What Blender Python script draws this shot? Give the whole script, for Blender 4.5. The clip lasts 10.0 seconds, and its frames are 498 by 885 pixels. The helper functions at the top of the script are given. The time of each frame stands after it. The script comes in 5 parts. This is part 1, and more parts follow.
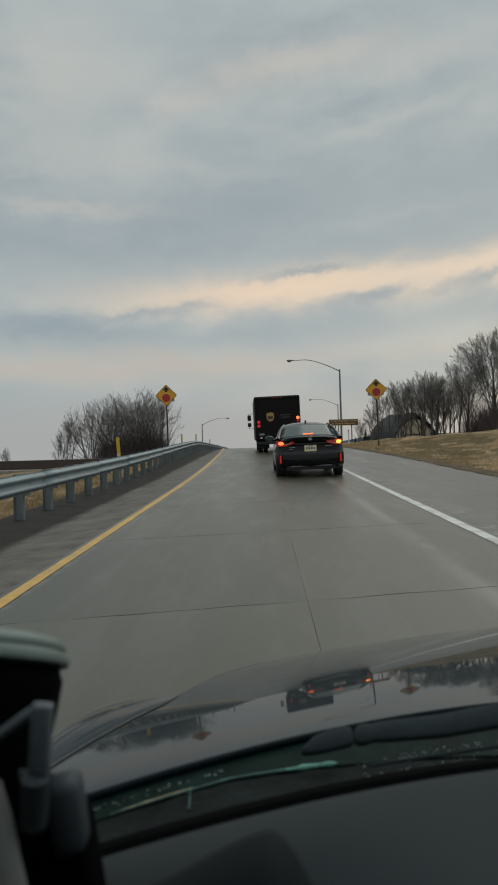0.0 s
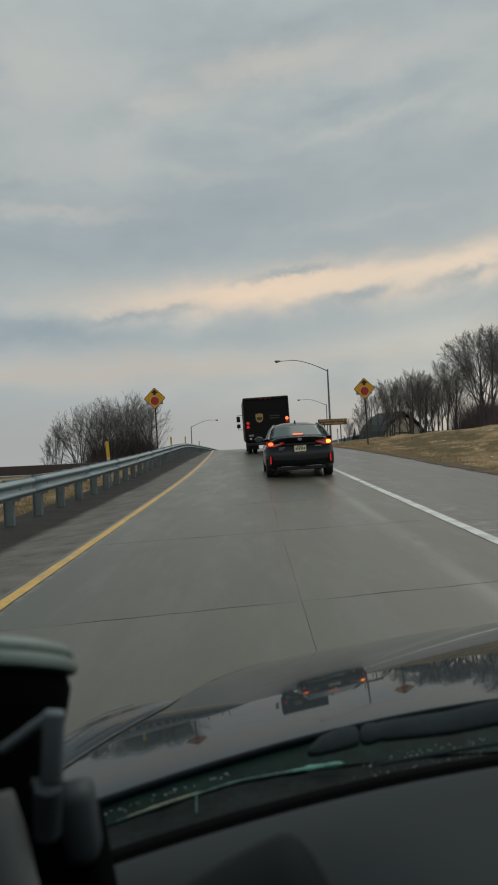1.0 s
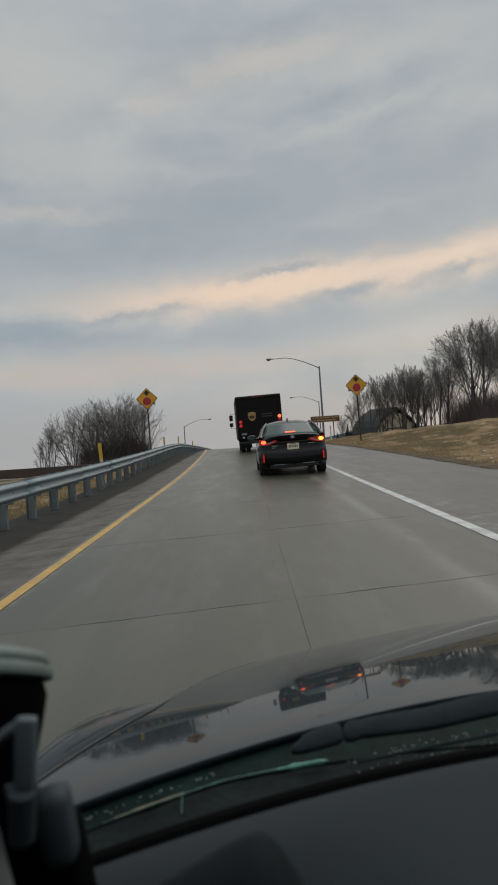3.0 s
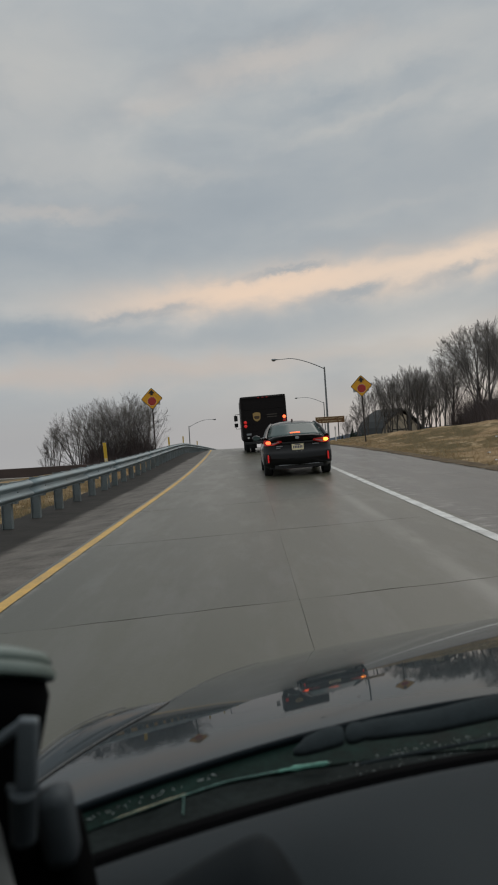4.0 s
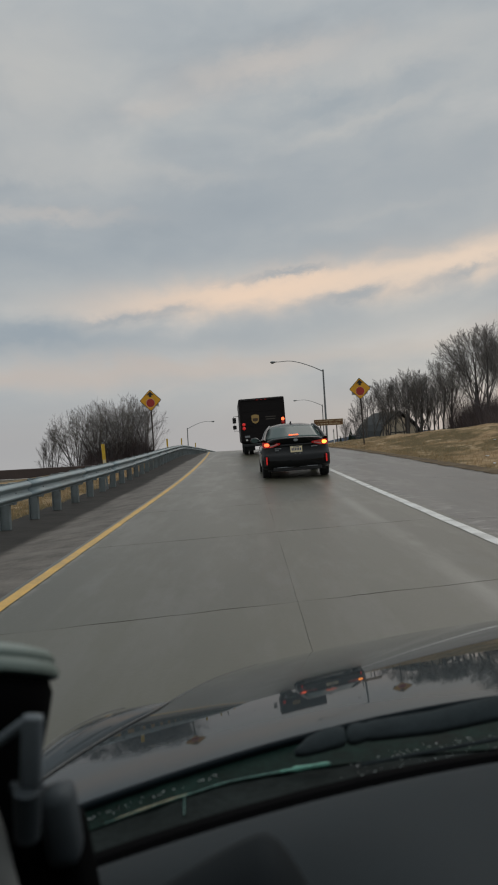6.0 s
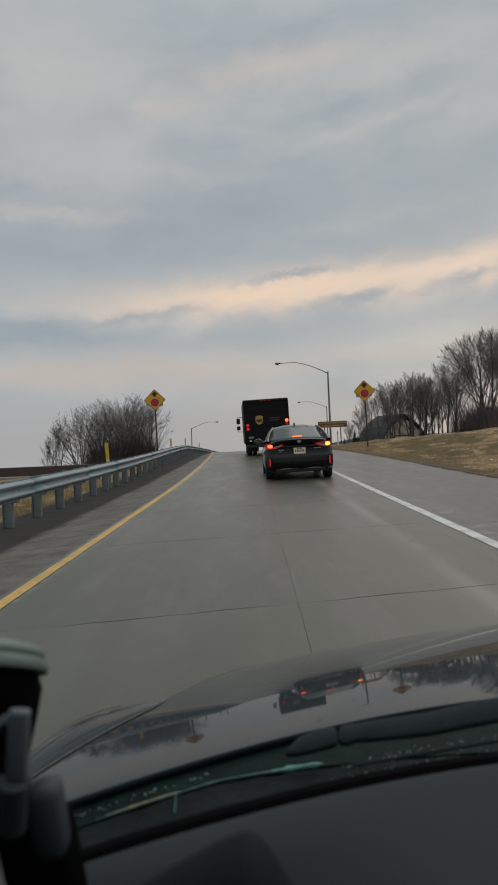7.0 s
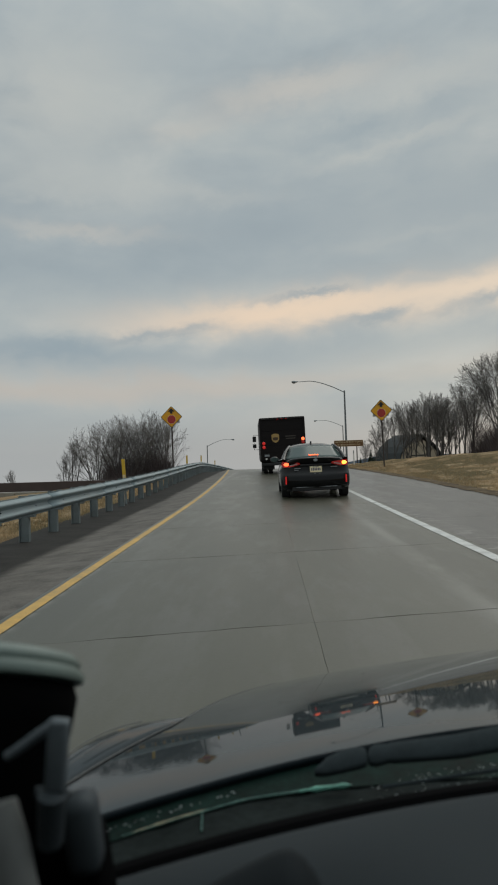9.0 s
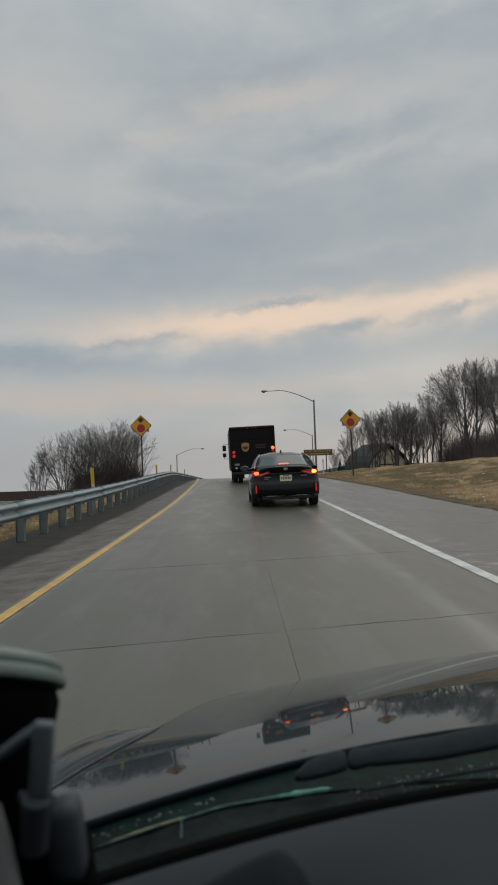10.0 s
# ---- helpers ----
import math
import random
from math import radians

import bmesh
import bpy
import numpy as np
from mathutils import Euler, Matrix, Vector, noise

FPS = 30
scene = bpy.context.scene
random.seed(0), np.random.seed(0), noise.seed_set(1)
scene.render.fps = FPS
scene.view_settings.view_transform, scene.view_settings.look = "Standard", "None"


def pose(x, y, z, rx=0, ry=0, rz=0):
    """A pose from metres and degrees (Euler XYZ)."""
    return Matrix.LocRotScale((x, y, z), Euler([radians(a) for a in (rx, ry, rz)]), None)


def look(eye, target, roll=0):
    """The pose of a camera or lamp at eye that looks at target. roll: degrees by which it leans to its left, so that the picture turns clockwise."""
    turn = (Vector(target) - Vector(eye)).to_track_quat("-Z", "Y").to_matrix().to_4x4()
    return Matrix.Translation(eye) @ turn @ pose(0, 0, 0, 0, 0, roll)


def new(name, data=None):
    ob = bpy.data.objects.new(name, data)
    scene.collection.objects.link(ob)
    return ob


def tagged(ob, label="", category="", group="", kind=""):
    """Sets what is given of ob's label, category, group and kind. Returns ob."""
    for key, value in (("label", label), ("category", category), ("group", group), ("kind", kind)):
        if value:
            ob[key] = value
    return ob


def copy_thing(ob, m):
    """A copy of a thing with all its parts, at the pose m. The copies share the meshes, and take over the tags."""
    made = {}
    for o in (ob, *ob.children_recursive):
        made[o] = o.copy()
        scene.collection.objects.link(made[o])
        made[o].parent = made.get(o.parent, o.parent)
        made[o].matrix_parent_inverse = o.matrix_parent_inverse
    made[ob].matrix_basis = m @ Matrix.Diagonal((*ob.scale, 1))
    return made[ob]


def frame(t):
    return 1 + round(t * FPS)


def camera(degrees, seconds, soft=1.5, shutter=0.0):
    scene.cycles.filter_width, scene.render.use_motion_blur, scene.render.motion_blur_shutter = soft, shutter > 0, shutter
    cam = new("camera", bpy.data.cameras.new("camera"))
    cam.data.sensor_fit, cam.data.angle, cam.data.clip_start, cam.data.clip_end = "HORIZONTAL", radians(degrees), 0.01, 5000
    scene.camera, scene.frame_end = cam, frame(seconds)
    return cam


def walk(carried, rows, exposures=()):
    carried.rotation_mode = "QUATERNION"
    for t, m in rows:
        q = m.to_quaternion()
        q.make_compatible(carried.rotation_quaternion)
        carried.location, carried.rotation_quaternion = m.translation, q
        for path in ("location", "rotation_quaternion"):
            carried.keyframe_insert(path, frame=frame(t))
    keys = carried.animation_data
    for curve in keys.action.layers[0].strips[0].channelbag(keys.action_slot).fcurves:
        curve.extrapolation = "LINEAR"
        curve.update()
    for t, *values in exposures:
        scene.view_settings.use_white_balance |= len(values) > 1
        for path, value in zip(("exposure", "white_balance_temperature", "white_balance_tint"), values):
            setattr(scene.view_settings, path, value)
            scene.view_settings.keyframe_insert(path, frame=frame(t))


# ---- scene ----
cam = camera(38.0, 10.0, soft=2.0)
# a phone held behind the windscreen: small drifts of the hand and of the car
# a phone's small aperture, focused far off: things at arm's length are soft
cam.data.dof.use_dof, cam.data.dof.focus_distance, cam.data.dof.aperture_fstop = True, 40.0, 12.0
walk(cam, [
    (0, pose(-0.0075, 0.0000, 1.1962, 89.216, 1.529, 1.056)),
    (0.5, pose(-0.0163, 0.0039, 1.1956, 89.323, 1.860, 0.514)),
    (1, pose(-0.0195, 0.0050, 1.1953, 89.288, 2.612, 0.195)),
    (1.5, pose(-0.0213, 0.0051, 1.1963, 89.251, 3.369, -0.170)),
    (2, pose(-0.0160, 0.0049, 1.1972, 89.163, 3.443, -0.464)),
    (2.5, pose(-0.0049, 0.0011, 1.1976, 89.131, 3.810, -0.544)),
    (4, pose(-0.0007, -0.0023, 1.2002, 89.188, 3.476, 0.036)),
    (4.5, pose(0.0000, 0.0000, 1.2000, 89.250, 3.500, 0.000)),
    (5, pose(-0.0036, -0.0021, 1.2001, 89.276, 3.313, -0.038)),
    (5.5, pose(-0.0066, -0.0011, 1.1988, 89.333, 3.317, -0.042)),
    (7, pose(0.0031, -0.0047, 1.1964, 89.447, 2.416, 0.216)),
    (7.5, pose(0.0087, -0.0104, 1.1972, 89.752, 2.020, 0.907)),
    (8, pose(0.0058, -0.0107, 1.1945, 90.144, 1.934, 1.546)),
    (8.5, pose(-0.0043, -0.0051, 1.1933, 90.514, 1.201, 1.782)),
    (9, pose(-0.0152, -0.0001, 1.1914, 90.914, 1.672, 1.452)),
    (9.5, pose(-0.0238, 0.0034, 1.1819, 91.173, 1.447, 0.214)),
    (10, pose(-0.0266, 0.0024, 1.1845, 91.571, 1.705, -0.944)),
], [(0, 0, 6500, 6), (1.5, 0, 6500, 6), (2.2, 0, 6500, 9), (4.2, 0, 6550, 11), (7.0, 0, 6550, 11), (7.6, 0, 6450, 6), (9.5, 0, 6450, 6), (10, 0, 6500, 10)])


# ---- node helpers ----
def node(tree, kind, **inputs):
    n = tree.nodes.new(kind)
    for key, value in inputs.items():
        slot = n.inputs[int(key[1:])] if key[0] == "i" and key[1:].isdigit() else n.inputs[key.replace("_", " ")]
        if isinstance(value, bpy.types.NodeSocket):
            tree.links.new(value, slot)
        else:
            slot.default_value = value
    return n


def calc(tree, op, a, b=0.0, c=0.0):
    n = tree.nodes.new("ShaderNodeMath")
    n.operation = op
    for i, value in enumerate((a, b, c)):
        if isinstance(value, bpy.types.NodeSocket):
            tree.links.new(value, n.inputs[i])
        else:
            n.inputs[i].default_value = value
    return n.outputs[0]


def ramp(tree, fac, stops):
    n = tree.nodes.new("ShaderNodeValToRGB")
    tree.links.new(fac, n.inputs[0])
    els = n.color_ramp.elements
    while len(els) < len(stops):
        els.new(0.5)
    for e, (at, col) in zip(els, stops):
        e.position, e.color = at, (*col, 1)
    return n.outputs[0]


def blend(tree, fac, a, b, how="MIX"):
    n = tree.nodes.new("ShaderNodeMix")
    n.data_type, n.blend_type = "RGBA", how
    for slot, value in ((n.inputs[0], fac), (n.inputs[6], a), (n.inputs[7], b)):
        if isinstance(value, bpy.types.NodeSocket):
            tree.links.new(value, slot)
        else:
            slot.default_value = (*value, 1) if isinstance(value, tuple) else value
    return n.outputs[2]


def spread(tree, value, a, b, c=0.0, d=1.0):
    n = tree.nodes.new("ShaderNodeMapRange")
    n.interpolation_type = "SMOOTHSTEP"
    tree.links.new(value, n.inputs[0])
    for i, v in enumerate((a, b, c, d)):
        n.inputs[i + 1].default_value = v
    return n.outputs[0]


# ---- world: an overcast evening sky with one warm break in the cloud ----
world = bpy.data.worlds.new("sky")
scene.world = world
world.use_nodes = True
wt = world.node_tree
wt.nodes.clear()
way = node(wt, "ShaderNodeTexCoord").outputs["Generated"]
sx, sy, sz = node(wt, "ShaderNodeSeparateXYZ", i0=way).outputs
az = calc(wt, "ARCTAN2", sx, sy)
el = calc(wt, "ARCSINE", sz)
az2 = calc(wt, "MINIMUM", calc(wt, "MULTIPLY", az, az), 0.5)
tilt = calc(wt, "MULTIPLY_ADD", az2, -0.08, calc(wt, "MULTIPLY_ADD", az, -0.035, el))          # elevation along the slanting, bowed cloud layers
v1 = node(wt, "ShaderNodeCombineXYZ", X=calc(wt, "MULTIPLY", az, 3.2), Y=calc(wt, "MULTIPLY", tilt, 7.5), Z=3.3).outputs[0]
v2 = node(wt, "ShaderNodeCombineXYZ", X=calc(wt, "MULTIPLY", az, 11.0), Y=calc(wt, "MULTIPLY", tilt, 20.0), Z=9.1).outputs[0]
n1 = node(wt, "ShaderNodeTexNoise", Vector=v1, Scale=1.0, Detail=5.0, Roughness=0.5, Distortion=0.5).outputs[0]
n2 = node(wt, "ShaderNodeTexNoise", Vector=v2, Scale=1.0, Detail=4.0, Roughness=0.5, Distortion=0.4).outputs[0]
mixn = calc(wt, "MULTIPLY_ADD", n2, 0.25, calc(wt, "MULTIPLY", n1, 0.75))
grey = ramp(wt, mixn, [(0.30, (0.32, 0.365, 0.40)), (0.46, (0.385, 0.425, 0.45)), (0.56, (0.435, 0.465, 0.475)), (0.70, (0.53, 0.535, 0.525))])
# cloud patches, pale and dark, with torn edges
v4 = node(wt, "ShaderNodeCombineXYZ", X=calc(wt, "MULTIPLY", az, 30.0), Y=calc(wt, "MULTIPLY", tilt, 50.0), Z=2.2).outputs[0]
n4 = node(wt, "ShaderNodeTexNoise", Vector=v4, Scale=1.0, Detail=6.0, Roughness=0.62, Distortion=0.25).outputs[0]
torn_az = calc(wt, "MULTIPLY_ADD", calc(wt, "SUBTRACT", n2, 0.5), 0.16, az)
torn_el = calc(wt, "MULTIPLY_ADD", calc(wt, "SUBTRACT", n2, 0.5), 0.034, calc(wt, "MULTIPLY_ADD", calc(wt, "SUBTRACT", n4, 0.5), 0.030, tilt))


def patch(under, at_az, at_el, wide, high, slope, tint, amount):
    """A soft bank of cloud round one direction, wide and high in radians, laid over what is under it."""
    dx = calc(wt, "SUBTRACT", torn_az, at_az)
    dy = calc(wt, "DIVIDE", calc(wt, "SUBTRACT", calc(wt, "MULTIPLY_ADD", dx, -slope, torn_el), at_el), high)
    dx = calc(wt, "DIVIDE", dx, wide)
    far2 = calc(wt, "MULTIPLY_ADD", dx, dx, calc(wt, "MULTIPLY", dy, dy))
    return blend(wt, calc(wt, "MULTIPLY", calc(wt, "EXPONENT", calc(wt, "MULTIPLY", far2, -1.0)), amount), under, tint)


PALE, ROSY, SLATE, STEEL = (0.54, 0.535, 0.51), (0.60, 0.55, 0.50), (0.315, 0.365, 0.405), (0.29, 0.35, 0.40)
for bank in ((-0.27, 0.46, 0.10, 0.07, 0.0, PALE, 0.60), (-0.24, 0.355, 0.14, 0.035, -0.05, PALE, 0.45), (0.05, 0.466, 0.12, 0.020, 0.06, ROSY, 0.60),
             (0.24, 0.450, 0.12, 0.026, 0.0, PALE, 0.50), (-0.09, 0.430, 0.07, 0.013, 0.12, ROSY, 0.40), (-0.25, 0.301, 0.11, 0.010, -0.03, ROSY, 0.50),
             (-0.06, 0.350, 0.10, 0.012, -0.14, PALE, 0.35), (0.19, 0.385, 0.12, 0.008, 0.14, PALE, 0.40), (0.13, 0.408, 0.12, 0.015, 0.10, STEEL, 0.50),
             (0.30, 0.310, 0.15, 0.055, 0.0, SLATE, 0.45), (0.03, 0.305, 0.17, 0.032, 0.05, SLATE, 0.45), (-0.17, 0.415, 0.06, 0.018, 0.10, SLATE, 0.35),
             (-0.28, 0.332, 0.07, 0.010, 0.0, SLATE, 0.40), (-0.22, 0.250, 0.22, 0.026, 0.02, SLATE, 0.45), (0.20, 0.270, 0.10, 0.007, 0.04, PALE, 0.22)):
    grey = patch(grey, *bank)
# a band of darker, bluer cloud above the break
dk = calc(wt, "DIVIDE", calc(wt, "SUBTRACT", tilt, 0.29), 0.06)
dk = calc(wt, "EXPONENT", calc(wt, "MULTIPLY", calc(wt, "MULTIPLY", dk, dk), -1.0))
grey = blend(wt, calc(wt, "MULTIPLY", dk, spread(wt, az, -0.3, 0.05, 0.10, 0.25)), grey, (0.31, 0.36, 0.405))
# the break itself
wav = calc(wt, "MULTIPLY_ADD", calc(wt, "SUBTRACT", n1, 0.5), 0.04, calc(wt, "MULTIPLY_ADD", calc(wt, "SUBTRACT", n2, 0.5), 0.05, tilt))
gp = calc(wt, "DIVIDE", calc(wt, "SUBTRACT", wav, 0.190), 0.024)
gp = calc(wt, "EXPONENT", calc(wt, "MULTIPLY", calc(wt, "MULTIPLY", gp, gp), -1.0))
side = calc(wt, "MULTIPLY", spread(wt, az, -0.38, 0.03), spread(wt, az, 1.2, 0.5))
gp = calc(wt, "MULTIPLY", calc(wt, "MULTIPLY", gp, side), 0.95)
col = blend(wt, gp, grey, (0.70, 0.585, 0.49))
col = patch(col, 0.03, 0.192, 0.15, 0.017, 0.03, (0.83, 0.645, 0.50), 0.85)
col = patch(col, 0.30, 0.192, 0.12, 0.012, -0.02, (0.78, 0.64, 0.52), 0.55)
# a blue-grey bank under the break, heaviest on the left
un = calc(wt, "DIVIDE", calc(wt, "SUBTRACT", wav, 0.140), 0.020)
un = calc(wt, "EXPONENT", calc(wt, "MULTIPLY", calc(wt, "MULTIPLY", un, un), -1.0))
col = blend(wt, calc(wt, "MULTIPLY", un, spread(wt, az, 0.15, -0.25, 0.30, 0.65)), col, (0.355, 0.395, 0.425))
# small torn blue-grey clouds in front of the break
for bank in ((0.055, 0.211, 0.050, 0.0050, 0.05, SLATE, 0.75), (0.150, 0.170, 0.060, 0.0085, 0.02, SLATE, 0.80), (0.310, 0.180, 0.060, 0.0075, 0.14, SLATE, 0.75),
             (-0.150, 0.170, 0.070, 0.0085, 0.09, SLATE, 0.70), (-0.290, 0.150, 0.110, 0.0150, 0.0, STEEL, 0.75), (0.000, 0.133, 0.120, 0.0110, 0.02, SLATE, 0.25)):
    col = patch(col, *bank)
# a fainter rosy layer low down
lo = calc(wt, "DIVIDE", calc(wt, "SUBTRACT", wav, 0.098), 0.020)
lo = calc(wt, "EXPONENT", calc(wt, "MULTIPLY", calc(wt, "MULTIPLY", lo, lo), -1.0))
col = blend(wt, calc(wt, "MULTIPLY", lo, spread(wt, az, 0.2, -0.1, 0.35, 0.75)), col, (0.52, 0.465, 0.425))
# murk towards the horizon, brighter cloud overhead
col = blend(wt, spread(wt, el, 0.10, 0.0, 0.0, 0.8), col, (0.375, 0.38, 0.39))
up = spread(wt, el, 0.42, 1.35, 1.0, 1.95)
col = blend(wt, 1.0, col, node(wt, "ShaderNodeCombineColor", i0=up, i1=up, i2=up).outputs[0], "MULTIPLY")
sky = node(wt, "ShaderNodeTexSky")
sky.sky_type, sky.sun_disc, sky.sun_elevation, sky.sun_rotation = "NISHITA", False, radians(9), radians(20)
clear = node(wt, "ShaderNodeBackground", Color=sky.outputs[0], Strength=0.06)
cloud = node(wt, "ShaderNodeBackground", Color=col, Strength=1.0)
full = node(wt, "ShaderNodeMixShader", i0=0.97, i1=clear.outputs[0], i2=cloud.outputs[0])
node(wt, "ShaderNodeOutputWorld", Surface=full.outputs[0])

sun = new("sun", bpy.data.lights.new("sun", "SUN"))
sun.data.energy, sun.data.angle, sun.data.color = 0.5, radians(40), (1.0, 0.93, 0.85)
sun.matrix_world = look((30, 60, 60), (0, 0, 0))


# ---- materials ----
def mat(name, base, rough=0.6, metal=0.0, scale=8.0, vary=0.15, bump=0.0, fine=60.0, dirt=None, dirt_amount=0.0, stretch=(1, 1, 1),
        coat=0.0, glow=None, power=0.0, random_tint=0.0, rough_vary=0.1, spec=0.5, coat_ior=1.5):
    """A principled material with variation at two scales in world metres, optional dirt and relief."""
    m = bpy.data.materials.new(name)
    m.use_nodes = True
    t = m.node_tree
    b = t.nodes["Principled BSDF"]
    where = node(t, "ShaderNodeNewGeometry").outputs["Position"]
    where = node(t, "ShaderNodeMapping", Vector=where, Scale=stretch).outputs[0]
    big = node(t, "ShaderNodeTexNoise", Vector=where, Scale=scale, Detail=4.0, Roughness=0.6).outputs[0]
    small = node(t, "ShaderNodeTexNoise", Vector=where, Scale=fine, Detail=3.0, Roughness=0.7).outputs[0]
    mixed = calc(t, "MULTIPLY_ADD", small, 0.4, calc(t, "MULTIPLY", big, 0.6))
    low = tuple(c * (1 - vary) for c in base)
    high = tuple(min(1.0, c * (1 + vary)) for c in base)
    c = ramp(t, mixed, [(0.32, low), (0.68, high)])
    if dirt:
        patch = node(t, "ShaderNodeTexNoise", Vector=where, Scale=scale * 0.35, Detail=6.0, Roughness=0.65).outputs[0]
        c = blend(t, spread(t, patch, 0.45, 0.7, 0.0, dirt_amount), c, dirt)
    if random_tint:
        r = node(t, "ShaderNodeObjectInfo").outputs["Random"]
        g = calc(t, "MULTIPLY_ADD", r, random_tint, 1 - random_tint / 2)
        c = blend(t, 1.0, c, node(t, "ShaderNodeCombineColor", i0=g, i1=g, i2=g).outputs[0], "MULTIPLY")
    t.links.new(c, b.inputs["Base Color"])
    t.links.new(calc(t, "MULTIPLY_ADD", big, rough_vary * 2, rough - rough_vary), b.inputs["Roughness"])
    b.inputs["Metallic"].default_value = metal
    b.inputs["Specular IOR Level"].default_value = spec
    b.inputs["Coat Weight"].default_value = coat
    b.inputs["Coat Roughness"].default_value = 0.03
    b.inputs["Coat IOR"].default_value = coat_ior
    if bump:
        bp = node(t, "ShaderNodeBump", Height=mixed, Strength=0.6, Distance=bump)
        t.links.new(bp.outputs[0], b.inputs["Normal"])
    if glow:
        b.inputs["Emission Color"].default_value = (*glow, 1)
        b.inputs["Emission Strength"].default_value = power
    return m


def wet_concrete(name, base):
    """Old concrete pavement, damp after rain: grain, tyre-worn streaks along the lane, shiny damp patches."""
    m = bpy.data.materials.new(name)
    m.use_nodes = True
    t = m.node_tree
    b = t.nodes["Principled BSDF"]
    at = node(t, "ShaderNodeNewGeometry").outputs["Position"]
    lane = node(t, "ShaderNodeMapping", Vector=at, Scale=(1.0, 0.12, 1.0)).outputs[0]
    cross = node(t, "ShaderNodeMapping", Vector=at, Scale=(0.9, 0.22, 1.0)).outputs[0]
    wide = node(t, "ShaderNodeMapping", Vector=at, Scale=(1.0, 0.35, 1.0)).outputs[0]
    streak = node(t, "ShaderNodeTexNoise", Vector=lane, Scale=1.5, Detail=5.0, Roughness=0.6).outputs[0]
    blotch = node(t, "ShaderNodeTexNoise", Vector=wide, Scale=0.55, Detail=6.0, Roughness=0.62).outputs[0]
    rill = node(t, "ShaderNodeTexNoise", Vector=cross, Scale=2.2, Detail=5.0, Roughness=0.7).outputs[0]
    grain = node(t, "ShaderNodeTexNoise", Vector=at, Scale=45.0, Detail=3.0, Roughness=0.7).outputs[0]
    tone = calc(t, "MULTIPLY_ADD", blotch, 0.45, calc(t, "MULTIPLY_ADD", streak, 0.4, calc(t, "MULTIPLY", grain, 0.15)))
    c = ramp(t, tone, [(0.36, tuple(v * 0.80 for v in base)), (0.5, base), (0.64, tuple(v * 1.12 for v in base))])
    damp = spread(t, calc(t, "MULTIPLY_ADD", rill, 0.5, calc(t, "MULTIPLY", streak, 0.5)), 0.46, 0.60)
    c = blend(t, calc(t, "MULTIPLY", damp, 0.25), c, (0.07, 0.066, 0.058))
    # a pale scuffed trail along the lane, and spalled specks beside the edge line
    px = node(t, "ShaderNodeSeparateXYZ", i0=at).outputs[0]
    trail = calc(t, "DIVIDE", calc(t, "SUBTRACT", px, calc(t, "MULTIPLY_ADD", streak, 0.25, 1.48)), 0.11)
    trail = calc(t, "EXPONENT", calc(t, "MULTIPLY", calc(t, "MULTIPLY", trail, trail), -1.0))
    c = blend(t, calc(t, "MULTIPLY", calc(t, "MULTIPLY", trail, spread(t, blotch, 0.32, 0.58)), 0.62), c, (0.24, 0.228, 0.20))
    chips = node(t, "ShaderNodeTexNoise", Vector=node(t, "ShaderNodeMapping", Vector=at, Scale=(1.3, 3.2, 1.0)).outputs[0], Scale=1.6, Detail=4.0, Roughness=0.7).outputs[0]
    beside = calc(t, "MULTIPLY", spread(t, px, 2.45, 2.6), spread(t, px, 3.3, 2.75))
    c = blend(t, calc(t, "MULTIPLY", calc(t, "MULTIPLY", spread(t, chips, 0.53, 0.64), beside), 0.80), c, (0.26, 0.245, 0.225))
    edge_pale = calc(t, "MULTIPLY", spread(t, px, -1.98, -1.93), spread(t, px, -1.80, -1.90))
    c = blend(t, calc(t, "MULTIPLY", calc(t, "MULTIPLY", edge_pale, spread(t, chips, 0.38, 0.55)), 0.5), c, (0.30, 0.28, 0.24))
    r = node(t, "ShaderNodeObjectInfo").outputs["Random"]
    g = calc(t, "MULTIPLY_ADD", r, 0.16, 0.92)
    c = blend(t, 1.0, c, node(t, "ShaderNodeCombineColor", i0=g, i1=g, i2=g).outputs[0], "MULTIPLY")
    t.links.new(c, b.inputs["Base Color"])
    b.inputs["Specular IOR Level"].default_value = 0.5
    rough = calc(t, "MULTIPLY_ADD", damp, -0.05, calc(t, "MULTIPLY_ADD", grain, 0.08, 0.325))
    t.links.new(rough, b.inputs["Roughness"])
    height = calc(t, "MULTIPLY_ADD", grain, 0.4, calc(t, "MULTIPLY", rill, 0.35))
    bp = node(t, "ShaderNodeBump", Height=height, Strength=0.35, Distance=0.006)
    t.links.new(bp.outputs[0], b.inputs["Normal"])
    return m


CONCRETE = wet_concrete("damp_concrete", (0.066, 0.063, 0.040))
SHOULDER = wet_concrete("stained_shoulder_concrete", (0.050, 0.046, 0.038))
JOINT = mat("joint_filler", (0.028, 0.026, 0.024), 0.7, scale=3, vary=0.3)
ASPHALT = mat("gritty_asphalt", (0.122, 0.108, 0.092), 0.65, scale=2.6, vary=0.65, bump=0.009, fine=34, dirt=(0.185, 0.166, 0.145), dirt_amount=0.7, stretch=(1, 1.15, 1), rough_vary=0.25, spec=0.18)
_t = ASPHALT.node_tree
_at = node(_t, "ShaderNodeNewGeometry").outputs["Position"]
_n = node(_t, "ShaderNodeTexNoise", Vector=node(_t, "ShaderNodeMapping", Vector=_at, Scale=(1.0, 0.35, 1.0)).outputs[0], Scale=1.4, Detail=5.0, Roughness=0.65).outputs[0]
